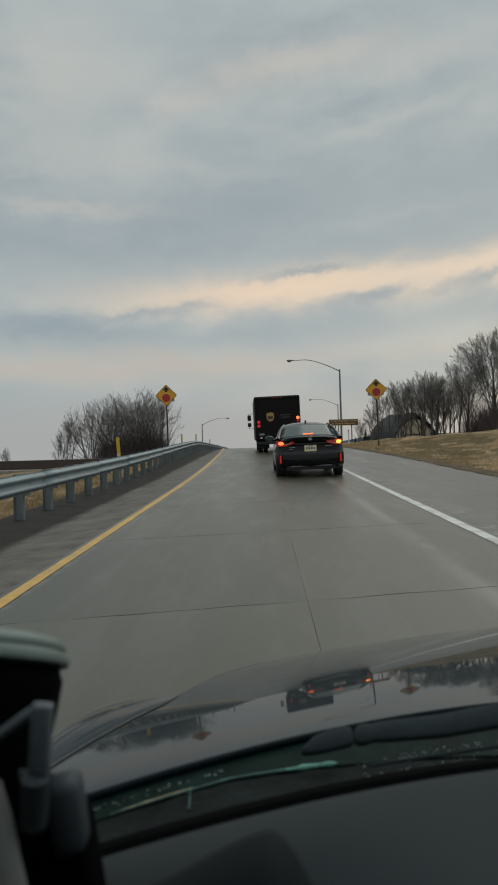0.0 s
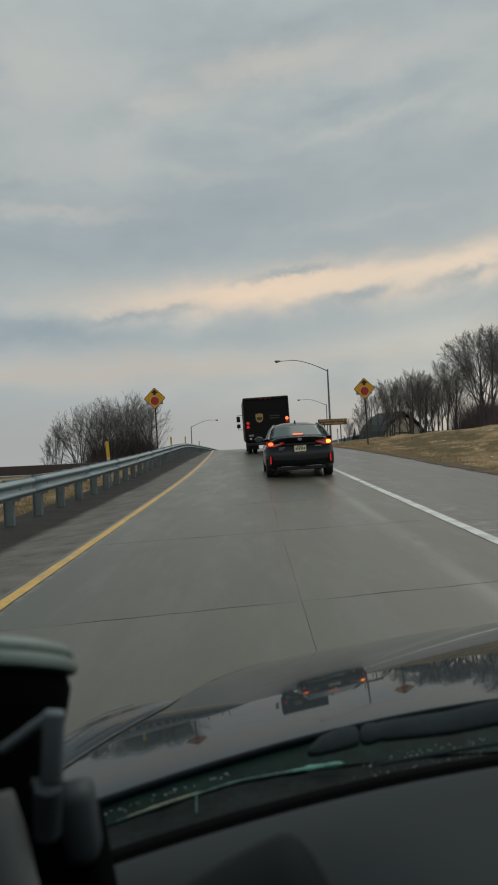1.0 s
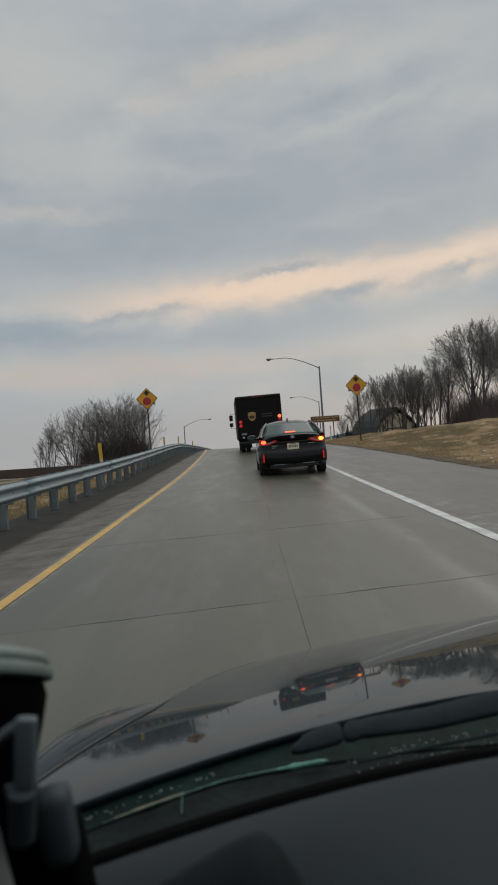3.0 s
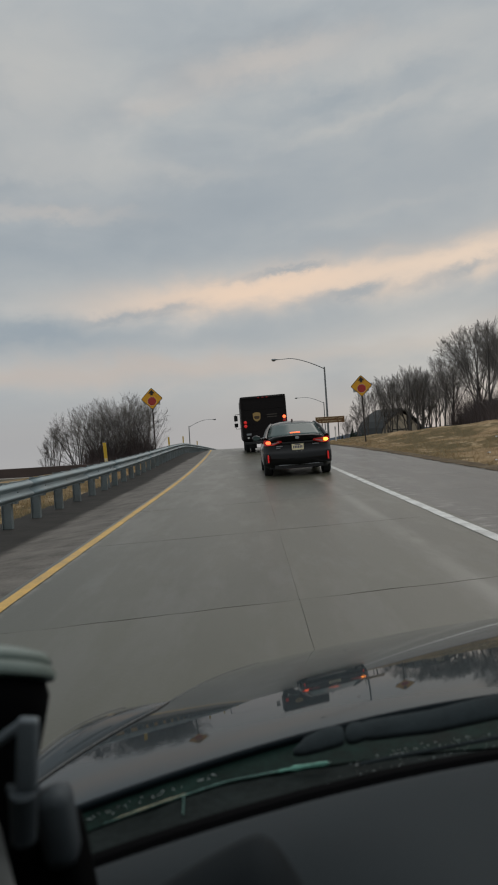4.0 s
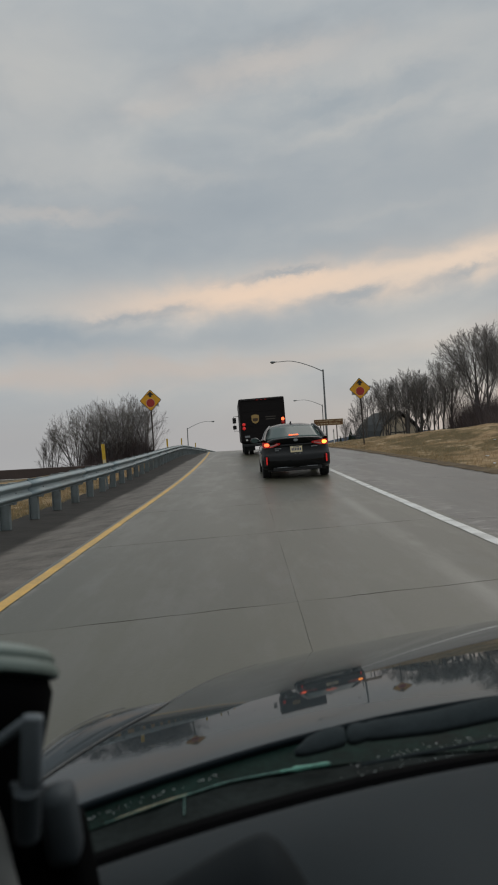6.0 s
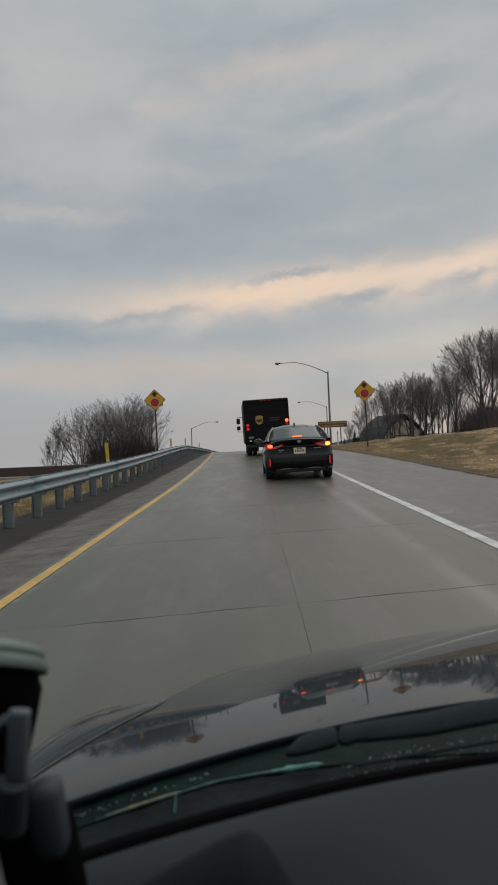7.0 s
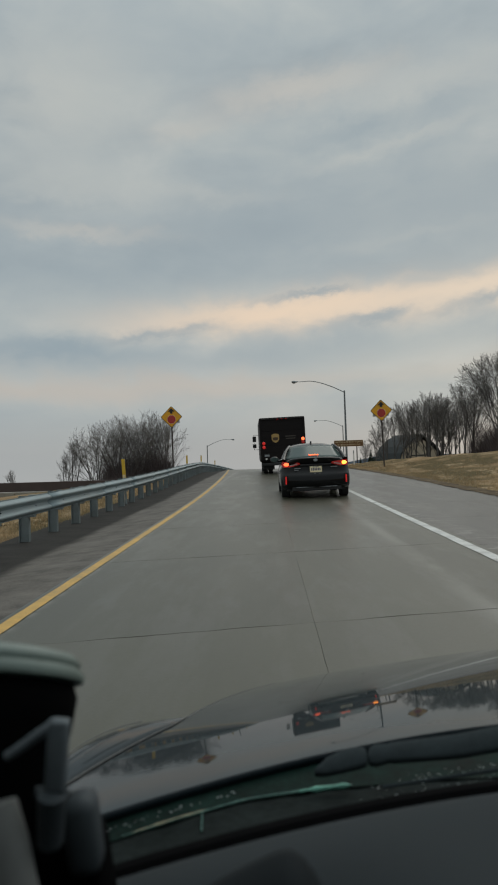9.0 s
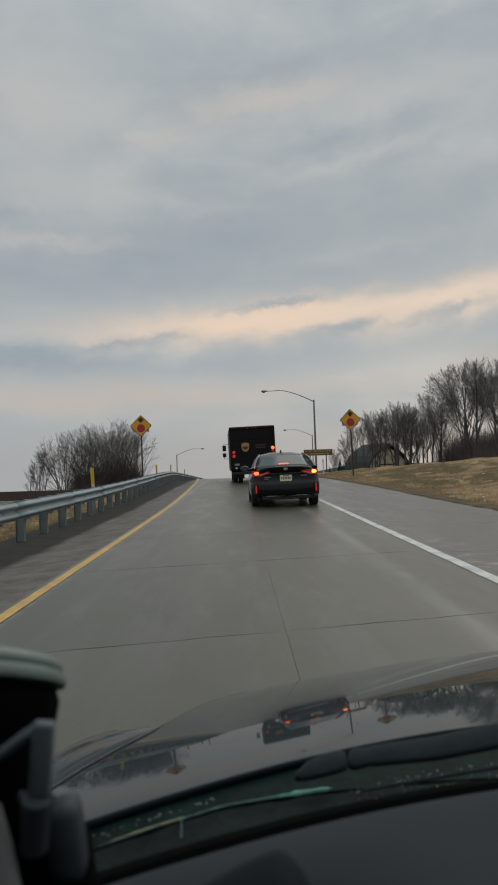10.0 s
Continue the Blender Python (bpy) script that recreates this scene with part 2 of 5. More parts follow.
_wet = spread(_t, calc(_t, "MULTIPLY_ADD", calc(_t, "SUBTRACT", _n, 0.5), 0.45, node(_t, "ShaderNodeSeparateXYZ", i0=_at).outputs[0]), -2.95, -3.25)
_old = _t.nodes["Principled BSDF"].inputs["Base Color"].links[0].from_socket
_t.links.new(blend(_t, calc(_t, "MULTIPLY", _wet, 0.82), _old, (0.034, 0.033, 0.032)), _t.nodes["Principled BSDF"].inputs["Base Color"])
_t.links.new(calc(_t, "MULTIPLY_ADD", _wet, -0.14, 0.18), _t.nodes["Principled BSDF"].inputs["Specular IOR Level"])
_t.links.new(calc(_t, "MULTIPLY_ADD", _wet, 0.15, 0.65), _t.nodes["Principled BSDF"].inputs["Roughness"])
YELLOW = mat("worn_yellow_line", (0.60, 0.36, 0.085), 0.55, scale=5, vary=0.25, fine=30, dirt=(0.27, 0.21, 0.13), dirt_amount=0.55, bump=0.002)
WHITE = mat("worn_white_line", (0.63, 0.63, 0.60), 0.5, scale=7, vary=0.2, fine=45, dirt=(0.24, 0.23, 0.21), dirt_amount=0.7, bump=0.002)
GALV = mat("galvanised_steel", (0.25, 0.305, 0.32), 0.5, metal=0.35, scale=2.5, vary=0.16, fine=35, dirt=(0.24, 0.26, 0.25), dirt_amount=0.5)
POSTSTEEL = mat("weathered_post_steel", (0.20, 0.23, 0.232), 0.6, metal=0.25, scale=4, vary=0.2, dirt=(0.13, 0.13, 0.12), dirt_amount=0.6)
TURF = mat("dry_winter_turf", (0.30, 0.205, 0.115), 0.95, scale=0.8, vary=0.6, bump=0.2, fine=5, dirt=(0.095, 0.080, 0.036), dirt_amount=0.9, stretch=(1, 0.6, 1), spec=0.05)
_t = TURF.node_tree
_at = node(_t, "ShaderNodeMapping", Vector=node(_t, "ShaderNodeNewGeometry").outputs["Position"], Scale=(1.0, 0.55, 1.0)).outputs[0]
_n = node(_t, "ShaderNodeTexNoise", Vector=_at, Scale=0.32, Detail=6.0, Roughness=0.65).outputs[0]
_m = node(_t, "ShaderNodeTexNoise", Vector=_at, Scale=1.1, Detail=5.0, Roughness=0.7).outputs[0]
_old = _t.nodes["Principled BSDF"].inputs["Base Color"].links[0].from_socket
_c = blend(_t, spread(_t, _n, 0.46, 0.55, 0.0, 0.85), _old, (0.105, 0.083, 0.042))
_c = blend(_t, spread(_t, _m, 0.53, 0.63, 0.0, 0.75), _c, (0.44, 0.325, 0.20))
_t.links.new(_c, _t.nodes["Principled BSDF"].inputs["Base Color"])
STRAW = mat("dry_grass_blades", (0.42, 0.30, 0.165), 0.9, scale=3, vary=0.35, fine=20, spec=0.1)
BARK = mat("bare_bark", (0.112, 0.106, 0.101), 0.9, scale=4, vary=0.3, fine=30, spec=0.15)
TWIG = mat("winter_twigs", (0.185, 0.172, 0.164), 0.9, scale=2, vary=0.3, fine=14, spec=0.15)
BRUSHMAT = mat("dead_brush", (0.115, 0.094, 0.092), 0.95, scale=0.6, vary=0.35, fine=6, spec=0.1)
NEEDLE = mat("dark_needles", (0.035, 0.05, 0.035), 0.85, scale=2, vary=0.35, fine=12, spec=0.2)
STEELPOLE = mat("lamp_pole_steel", (0.20, 0.22, 0.23), 0.5, metal=0.5, scale=2, vary=0.12)
SIGNYEL = mat("sign_yellow_orange", (0.78, 0.38, 0.015), 0.45, scale=3, vary=0.06, dirt=(0.42, 0.22, 0.03), dirt_amount=0.4)
SIGNBLACK = mat("sign_black", (0.02, 0.018, 0.015), 0.5, scale=5, vary=0.15)
SIGNRED = mat("sign_red", (0.42, 0.035, 0.03), 0.5, scale=5, vary=0.08)
SIGNWHITE = mat("sign_white", (0.72, 0.70, 0.66), 0.5, scale=5, vary=0.06)
SIGNBROWN = mat("sign_brown", (0.14, 0.062, 0.018), 0.5, scale=2, vary=0.1)
SIGNLETTER = mat("sign_letter_cream", (0.70, 0.58, 0.36), 0.5, scale=5, vary=0.05)
SIGNBLUE = mat("sign_blue", (0.02, 0.12, 0.45), 0.45, scale=3, vary=0.08)
SIGNGREEN = mat("sign_green", (0.02, 0.20, 0.09), 0.5, scale=3, vary=0.08)
SIGNBACK = mat("sign_bare_aluminium", (0.35, 0.36, 0.36), 0.45, metal=0.6, scale=3, vary=0.1)
WOODPOST = mat("dark_sign_post", (0.055, 0.045, 0.04), 0.8, scale=6, vary=0.3, fine=40)
MARKER = mat("yellow_marker_plastic", (0.66, 0.42, 0.03), 0.5, scale=5, vary=0.08)
MARKERWHITE = mat("white_marker_plastic", (0.72, 0.70, 0.66), 0.5, scale=5, vary=0.08)
PARAPET = mat("dark_parapet", (0.075, 0.055, 0.05), 0.8, scale=0.8, vary=0.25)
STONE = mat("pale_abutment_concrete", (0.30, 0.27, 0.22), 0.85, scale=0.8, vary=0.2)
BARNROOF = mat("dark_shingle_roof", (0.026, 0.030, 0.031), 0.85, scale=0.7, vary=0.25, fine=6)
BARNWALL = mat("pale_board_wall", (0.33, 0.29, 0.225), 0.85, scale=0.6, vary=0.12, fine=5, dirt=(0.30, 0.24, 0.18), dirt_amount=0.5)
# the blue of distance haze is mixed into the ridge's base colour
HILL = mat("haze_tinted_ridge", (0.16, 0.20, 0.26), 1.0, scale=0.004, vary=0.2, fine=0.03, spec=0.0)
PAINT = mat("black_car_paint", (0.003, 0.0033, 0.0036), 0.35, scale=1.5, vary=0.2, coat_ior=1.42, coat=0.6, rough_vary=0.05, spec=0.06)
TRIM = mat("black_plastic_trim", (0.012, 0.012, 0.012), 0.6, scale=12, vary=0.2)
DARKGLASS = mat("tinted_glass", (0.082, 0.112, 0.105), 0.10, scale=1, vary=0.1, spec=0.22, rough_vary=0.02)
RUBBER = mat("tyre_rubber", (0.018, 0.018, 0.018), 0.85, scale=15, vary=0.2)
RIM = mat("alloy_rim", (0.30, 0.31, 0.32), 0.35, metal=0.9, scale=8, vary=0.08)
TAILRED = mat("tail_lamp_red", (0.38, 0.012, 0.012), 0.2, scale=9, vary=0.1, glow=(1.0, 0.04, 0.02), power=0.05)
BRAKE = mat("lit_brake_lamp", (0.55, 0.03, 0.02), 0.2, scale=9, vary=0.05, glow=(1.0, 0.13, 0.04), power=2.6)
BLINK = mat("lit_indicator", (0.7, 0.2, 0.03), 0.2, scale=9, vary=0.05, glow=(1.0, 0.30, 0.04), power=4.0)
CLEARLENS = mat("clear_lamp_lens", (0.40, 0.26, 0.25), 0.15, scale=9, vary=0.1)
# weak emission stands in for light thrown back by the bumper reflectors
REFLECTOR = mat("glowing_red_reflector", (0.75, 0.03, 0.03), 0.25, scale=9, vary=0.05, glow=(1.0, 0.03, 0.02), power=0.2)
PLATE = mat("number_plate", (0.93, 0.80, 0.52), 0.4, scale=9, vary=0.05)
PLATEINK = mat("plate_ink", (0.05, 0.06, 0.14), 0.5, scale=9, vary=0.05)
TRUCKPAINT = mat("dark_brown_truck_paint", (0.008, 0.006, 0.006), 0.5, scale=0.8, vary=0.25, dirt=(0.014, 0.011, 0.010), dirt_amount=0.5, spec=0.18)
BRONZE = mat("bronze_shield", (0.42, 0.27, 0.09), 0.45, scale=6, vary=0.1)
BRONZEDARK = mat("dark_brown_mark", (0.07, 0.04, 0.02), 0.5, scale=6, vary=0.1)
FAINT = mat("faint_lettering", (0.055, 0.045, 0.035), 0.5, scale=6, vary=0.1)
HOODPAINT = mat("dark_grey_hood_paint", (0.009, 0.013, 0.016), 0.45, scale=2.0, vary=0.3, coat=1.0, coat_ior=1.165, fine=120, rough_vary=0.08, dirt=(0.012, 0.014, 0.016), dirt_amount=0.5, spec=0.05)
HOODPAINT.node_tree.nodes["Principled BSDF"].inputs["Coat Tint"].default_value = (0.90, 0.98, 1.0, 1)
COWLMAT = mat("wet_cowl_plastic", (0.017, 0.022, 0.021), 0.75, spec=0.05, scale=14, vary=0.5, fine=90, bump=0.004)
DASHMAT = mat("grey_dash_plastic", (0.027, 0.033, 0.036), 0.8, spec=0.2, scale=30, vary=0.12, fine=400, bump=0.0004)
# the dash plastic again, darkened to stand for shade on the instrument cowl
DASHSHADE = mat("shaded_dash_plastic", (0.017, 0.0205, 0.0225), 0.85, spec=0.08, scale=30, vary=0.12, fine=400, bump=0.0004)
WIPERMAT = mat("wiper_black", (0.030, 0.039, 0.042), 0.8, spec=0.15, scale=20, vary=0.25, fine=120)
GREENDARK = mat("wet_green_glass_band", (0.006, 0.017, 0.0135), 0.6, scale=25, vary=0.8, fine=120, spec=0.06)
GREENGLASS = mat("green_glass_edge", (0.07, 0.17, 0.14), 0.3, scale=40, vary=0.5, fine=160)
CRUST = mat("pale_green_crust", (0.15, 0.40, 0.31), 0.5, scale=60, vary=0.5, fine=160)
RESIDUE = mat("pale_residue", (0.36, 0.31, 0.20), 0.6, scale=50, vary=0.3, fine=160)
DROP = mat("water_drop", (0.40, 0.44, 0.44), 0.05, scale=50, vary=0.1, spec=1.0)
CUPBLACK = mat("mount_black", (0.0022, 0.0023, 0.0026), 0.8, scale=20, vary=0.2, spec=0.03)
CUPRIM = mat("translucent_cup_rim", (0.17, 0.215, 0.19), 0.4, scale=20, vary=0.12)
MOUNTGREY = mat("mount_grey", (0.054, 0.064, 0.071), 0.6, scale=20, vary=0.12, spec=0.25)
LEVERGREY = mat("mount_lever_grey", (0.17, 0.195, 0.21), 0.5, scale=20, vary=0.12, spec=0.3)
ARMPALE = mat("mount_arm_pale", (0.17, 0.175, 0.168), 0.6, scale=20, vary=0.12, spec=0.25)
LITTER = mat("white_litter", (0.7, 0.7, 0.68), 0.7, scale=20, vary=0.1)
LAMPGLASS = mat("lamp_refractor", (0.16, 0.17, 0.17), 0.3, scale=10, vary=0.1)


# ---- mesh helpers ----
def thing(name, label, category, at=(0, 0, 0), turn=0.0, group="", kind=""):
    ob = new(name)
    ob.empty_display_size = 0.2
    ob.matrix_basis = pose(*at, 0, 0, turn)
    return tagged(ob, label, category, group, kind)


def part(name, bm, material, parent=None, label=""):
    """One bmesh as one mesh object, under a thing or a part."""
    me = bpy.data.meshes.new(name)
    bm.normal_update()
    bm.to_mesh(me)
    bm.free()
    me.materials.append(material)
    ob = new(name, me)
    if parent:
        ob.parent = parent
    if label:
        tagged(ob, label)
    return ob


def solid(name, verts, faces, material, parent=None, label="", smooth=False):
    me = bpy.data.meshes.new(name)
    me.from_pydata(verts, [], faces)
    me.update()
    me.materials.append(material)
    if smooth:
        me.shade_smooth()
    ob = new(name, me)
    if parent:
        ob.parent = parent
    if label:
        tagged(ob, label)
    return ob


def soften(ob, angle=35):
    ob.data.shade_smooth()
    ob.data.set_sharp_from_angle(angle=radians(angle))
    return ob


def box(bm, centre, size, bevel=0.0, turn=(0, 0, 0)):
    made = bmesh.ops.create_cube(bm, size=1.0, matrix=pose(*centre, *turn) @ Matrix.Diagonal((*size, 1)))
    if bevel:
        edges = {e for v in made["verts"] for e in v.link_edges}
        bmesh.ops.bevel(bm, geom=list(edges), offset=bevel, segments=2, affect="EDGES", profile=0.6)
    return bm


def rod(bm, a, b, ra, rb=None, sides=10):
    a, b = Vector(a), Vector(b)
    m = Matrix.Translation((a + b) / 2) @ (b - a).to_track_quat("Z", "Y").to_matrix().to_4x4()
    bmesh.ops.create_cone(bm, cap_ends=True, segments=sides, radius1=ra, radius2=ra if rb is None else rb, depth=(b - a).length, matrix=m)
    return bm


def pipe(bm, points, radii, sides=8):
    """A bent tube along points."""
    pts = [Vector(p) for p in points]
    rings = []
    for i, p in enumerate(pts):
        d = (pts[min(i + 1, len(pts) - 1)] - pts[max(i - 1, 0)]).normalized()
        q = d.to_track_quat("Z", "Y")
        r = radii[i] if isinstance(radii, (list, tuple)) else radii
        rings.append([bm.verts.new(p + q @ Vector((r * math.cos(k * math.tau / sides), r * math.sin(k * math.tau / sides), 0))) for k in range(sides)])
    for r0, r1 in zip(rings, rings[1:]):
        for k in range(sides):
            bm.faces.new((r0[k], r0[(k + 1) % sides], r1[(k + 1) % sides], r1[k]))
    bm.faces.new(rings[0][::-1])
    bm.faces.new(rings[-1])
    return bm


def lathe(bm, profile, sides=28, m=Matrix()):
    """Turns (radius, height) points round z."""
    rings = [[bm.verts.new(m @ Vector((r * math.cos(k * math.tau / sides), r * math.sin(k * math.tau / sides), z))) for k in range(sides)] for r, z in profile]
    for r0, r1 in zip(rings, rings[1:]):
        for k in range(sides):
            bm.faces.new((r0[k], r0[(k + 1) % sides], r1[(k + 1) % sides], r1[k]))
    bm.faces.new(rings[0][::-1])
    bm.faces.new(rings[-1])
    return bm


def plate_of(bm, outline, y0, y1):
    """An (x, z) outline given depth along y."""
    a = [bm.verts.new((x, y0, z)) for x, z in outline]
    b = [bm.verts.new((x, y1, z)) for x, z in outline]
    n = len(a)
    bm.faces.new(a)
    bm.faces.new(b[::-1])
    for i in range(n):
        bm.faces.new((a[i], b[i], b[(i + 1) % n], a[(i + 1) % n]))
    bmesh.ops.recalc_face_normals(bm, faces=bm.faces)
    return bm


def lettering(name, text, height, material, parent, at, width=None):
    """Raised letters facing -y, centred at a place of the parent."""
    cu = bpy.data.curves.new(name, "FONT")
    cu.body, cu.size, cu.align_x, cu.align_y, cu.extrude = text, height * 1.38, "CENTER", "CENTER", 0.003
    tmp = bpy.data.objects.new("tmp", cu)
    scene.collection.objects.link(tmp)
    bpy.context.view_layer.update()
    me = bpy.data.meshes.new_from_object(tmp)
    bpy.data.objects.remove(tmp)
    wide = max(v.co.x for v in me.vertices) - min(v.co.x for v in me.vertices)
    s = width / wide if width else 1.0
    me.transform(Matrix.Rotation(radians(90), 4, "X") @ Matrix.Diagonal((s, 1, 1, 1)))
    me.materials.clear()
    me.materials.append(material)
    # every letter becomes an object of its own
    bm = bmesh.new()
    bm.from_mesh(me)
    todo = set(bm.verts)
    while todo:
        stack, island = [todo.pop()], []
        while stack:
            v = stack.pop()
            island.append(v)
            for e in v.link_edges:
                o = e.other_vert(v)
                if o in todo:
                    todo.remove(o)
                    stack.append(o)
        index = {v: i for i, v in enumerate(island)}
        faces = [[index[v] for v in fc.verts] for fc in bm.faces if fc.verts[0] in index]
        ob = solid(name, [v.co.copy() for v in island], faces, material, parent)
        ob.matrix_basis = pose(*at)
    bm.free()
    bpy.data.meshes.remove(me)


def grid(name, xs, ys, fn, material, parent=None, label="", smooth=True):
    """A sheet over xs by ys; fn(x, y) gives a point."""
    verts = [fn(x, y) for y in ys for x in xs]
    n = len(xs)
    faces = [(j * n + i, j * n + i + 1, (j + 1) * n + i + 1, (j + 1) * n + i) for j in range(len(ys) - 1) for i in range(n - 1)]
    return solid(name, verts, faces, material, parent, label, smooth)


def smooth(a, b, v):
    t = min(1.0, max(0.0, (v - a) / (b - a)))
    return t * t * (3 - 2 * t)


# ---- the lie of the land ----
def bend(y):
    """How far the ramp has swung to the left at y; it swings back past the crest."""
    d = max(0.0, y - 16)
    if d < 40:
        return -0.0007 * d * d
    e = min(d - 40, 20.0)
    return -1.12 - 0.056 * e + 0.0024 * e * e + 0.04 * max(0.0, d - 60)


def rise(y):
    """Height of the carriageway at y: a slight rise, then a crest."""
    d = max(0.0, y - 42)
    fall = 0.0006 * d * d if d < 38 else 0.0006 * 1444 + 0.0456 * (d - 38)
    return 0.12 * smooth(15, 40, y) - fall


def land(x, y):
    u = x - bend(y)
    z = rise(y)
    if u < -3.4:
        z -= 0.17 - 0.06 * smooth(-4.2, -4.6, u) + 0.10 * min(26.0, max(0.0, -4.6 - u)) * smooth(-4.6, -8.0, u)
    elif u < -2.0:
        z -= 0.12 * smooth(-2.0, -3.4, u) + 0.05
    elif u < 5.75:
        z -= 0.05
    else:
        high = 0.90 * (1 - smooth(24, 80, y)) + 0.20
        z += high * smooth(5.6, 15.5, u) + 0.5 * smooth(15, 30, u) - 0.05 * (1 - smooth(5.75, 6.4, u))
        z += (0.30 * noise.noise((x * 0.26, y * 0.14, 0)) + 0.12 * noise.noise((x * 0.8, y * 0.5, 3))) * smooth(6, 9, u)
    z -= 0.035 * max(0.0, abs(x) - 60)
    return z


def steps(*spans):
    """Grid lines: (start, end, step) spans on end."""
    out = []
    for a, b, s in spans:
        n = max(1, round((b - a) / s))
        out += [a + (b - a) * i / n for i in range(n)]
    return out + [spans[-1][1]]


us = steps((-3500, -300, 400), (-300, -40, 20), (-40, -8, 2), (-8, -4.6, 0.4), (-4.6, -3.4, 0.6), (-3.4, 5.6, 1.5), (5.6, 16, 0.4), (16, 40, 2), (40, 300, 20), (300, 3500, 400))
ysg = steps((-600, -60, 60), (-60, 0, 3), (0, 90, 1.0), (90, 200, 6), (200, 800, 60), (800, 4500, 400))
ground = grid("ground", us, ysg, lambda u, y: (u + bend(y), y, land(u + bend(y), y)), TURF)
tagged(ground, "dry brown winter grass verge and fields", "ground", kind="structure")


# ---- road ----
def ribbon(name, u0, u1, y0, y1, lift, material, parent=None, label="", step=1.0, cols=1, ragged=0.0):
    ys = steps((y0, y1, step))
    r = random.Random(name + str(y0))
    verts, faces = [], []
    for y in ys:
        for i in range(cols + 1):
            u = u0 + (u1 - u0) * i / cols
            if ragged and i in (0, cols):
                u += r.uniform(-ragged, ragged)
            cross = -0.12 * smooth(-2.0, -3.4, u)
            verts.append((u + bend(y), y, rise(y) + cross + lift))
    n = cols + 1
    for j in range(len(ys) - 1):
        for i in range(cols):
            faces.append((j * n + i, j * n + i + 1, (j + 1) * n + i + 1, (j + 1) * n + i))
    return solid(name, verts, faces, material, parent, label)


road = thing("road", "damp grey concrete ramp with jointed slabs", "road", kind="structure")
ribbon("joint_bed", -2.055, 5.75, -60, 64, -0.014, JOINT, road)
ribbon("far_carriageway", -2.05, 5.7, 60.5, 260, 0.0, CONCRETE, road, step=3)
shoulder = ribbon("left_shoulder", -4.42, -1.985, -60, 260, -0.003, ASPHALT, None, step=0.3, cols=8, ragged=0.05)
for v in shoulder.data.vertices:
    v.co.z += 0.005 * noise.noise((v.co.x * 2, v.co.y * 0.9, 4)) - 0.006
tagged(shoulder, "wet dark asphalt shoulder with grit beside the guardrail", "shoulder", kind="structure")
line_y = ribbon("yellow_edge_line", -1.995, -1.888, -60, 200, 0.005, YELLOW, None, step=0.25, ragged=0.0035)
tagged(line_y, "worn yellow painted edge line on the concrete", "road marking", kind="structure")
line_w = ribbon("white_edge_line", 2.33, 2.47, -60, 200, 0.005, WHITE, None, step=0.25, ragged=0.0045)
tagged(line_w, "worn white painted edge line between lane and shoulder", "road marking", kind="structure")

EDGEDIRT = mat("verge_dirt", (0.11, 0.08, 0.05), 0.9, scale=3, vary=0.5, bump=0.02, fine=18, dirt=(0.20, 0.15, 0.09), dirt_amount=0.7, spec=0.1)
dirt = ribbon("verge_dirt", 5.50, 6.05, -40, 75, 0.012, EDGEDIRT, None, step=0.22, cols=3, ragged=0.09)
for v in dirt.data.vertices:
    v.co.z += 0.012 * noise.noise((v.co.x * 3, v.co.y * 1.5, 2))
tagged(dirt, "brown dirt and dead grass creeping onto the pavement edge", "verge", kind="structure")


# ---- guardrail ----
def beam_profile():
    """W-beam section: (offset towards the road, height from the beam's middle)."""
    pts = [(0.010, 0.155), (0.0, 0.150), (0.012, 0.138), (0.060, 0.112), (0.080, 0.095), (0.080, 0.070), (0.060, 0.052), (0.010, 0.022), (0.0, 0.008)]
    return pts + [(o, -h) for o, h in reversed(pts[:-1])] + []


def guardrail():
    rail = thing("guardrail", "galvanised steel W-beam guardrail on steel posts along the ramp", "guardrail", kind="structure")
    prof = beam_profile()
    def beam(y0, y1, extra):
        ys = steps((y0, y1, 0.95))
        verts, faces = [], []
        for y in ys:
            for o, h in prof:
                verts.append((-3.80 + bend(y) + o + extra, y, rise(y) + 0.475 + h * (1 + extra)))
        n = len(prof)
        for j in range(len(ys) - 1):
            for i in range(n - 1):
                faces.append((j * n + i, j * n + i + 1, (j + 1) * n + i + 1, (j + 1) * n + i))
        ob = solid("beam", verts, faces, GALV, rail)
        mod = ob.modifiers.new("thick", "SOLIDIFY")
        mod.thickness, mod.offset = 0.004, -1
        soften(ob, 50)
    k = 0
    y = -22.0
    while y < 100:
        beam(y, y + 3.81 + 0.30, 0.0025 * (k % 2))
        y += 3.81
        k += 1
    # a post with its spacer block, then repeats on the same meshes
    bm = bmesh.new()
    box(bm, (0, 0, 0.03), (0.008, 0.11, 1.22))
    box(bm, (-0.15, 0, 0.03), (0.008, 0.11, 1.22))
    box(bm, (-0.075, 0, 0.03), (0.146, 0.008, 1.22))
    post = part("post", bm, POSTSTEEL, rail)
    bm = bmesh.new()
    box(bm, (0.055, 0, 0.475), (0.10, 0.12, 0.36), 0.008)
    block = part("spacer_block", bm, POSTSTEEL, post)
    bm = bmesh.new()
    rod(bm, (0.10, 0, 0.475), (0.125, 0, 0.475), 0.016, sides=8)
    bolt = part("bolt", bm, POSTSTEEL, post)
    meshes = post.data, block.data, bolt.data
    y = 11.65 - 1.56 * 20
    first = True
    while y < 98:
        m = pose(-3.905 + bend(y), y, rise(y) - 0.02, random.uniform(-1, 1), random.uniform(-1, 1), random.uniform(-2, 2))
        if first:
            post.matrix_basis, first = m, False
        else:
            p = new("post", meshes[0])
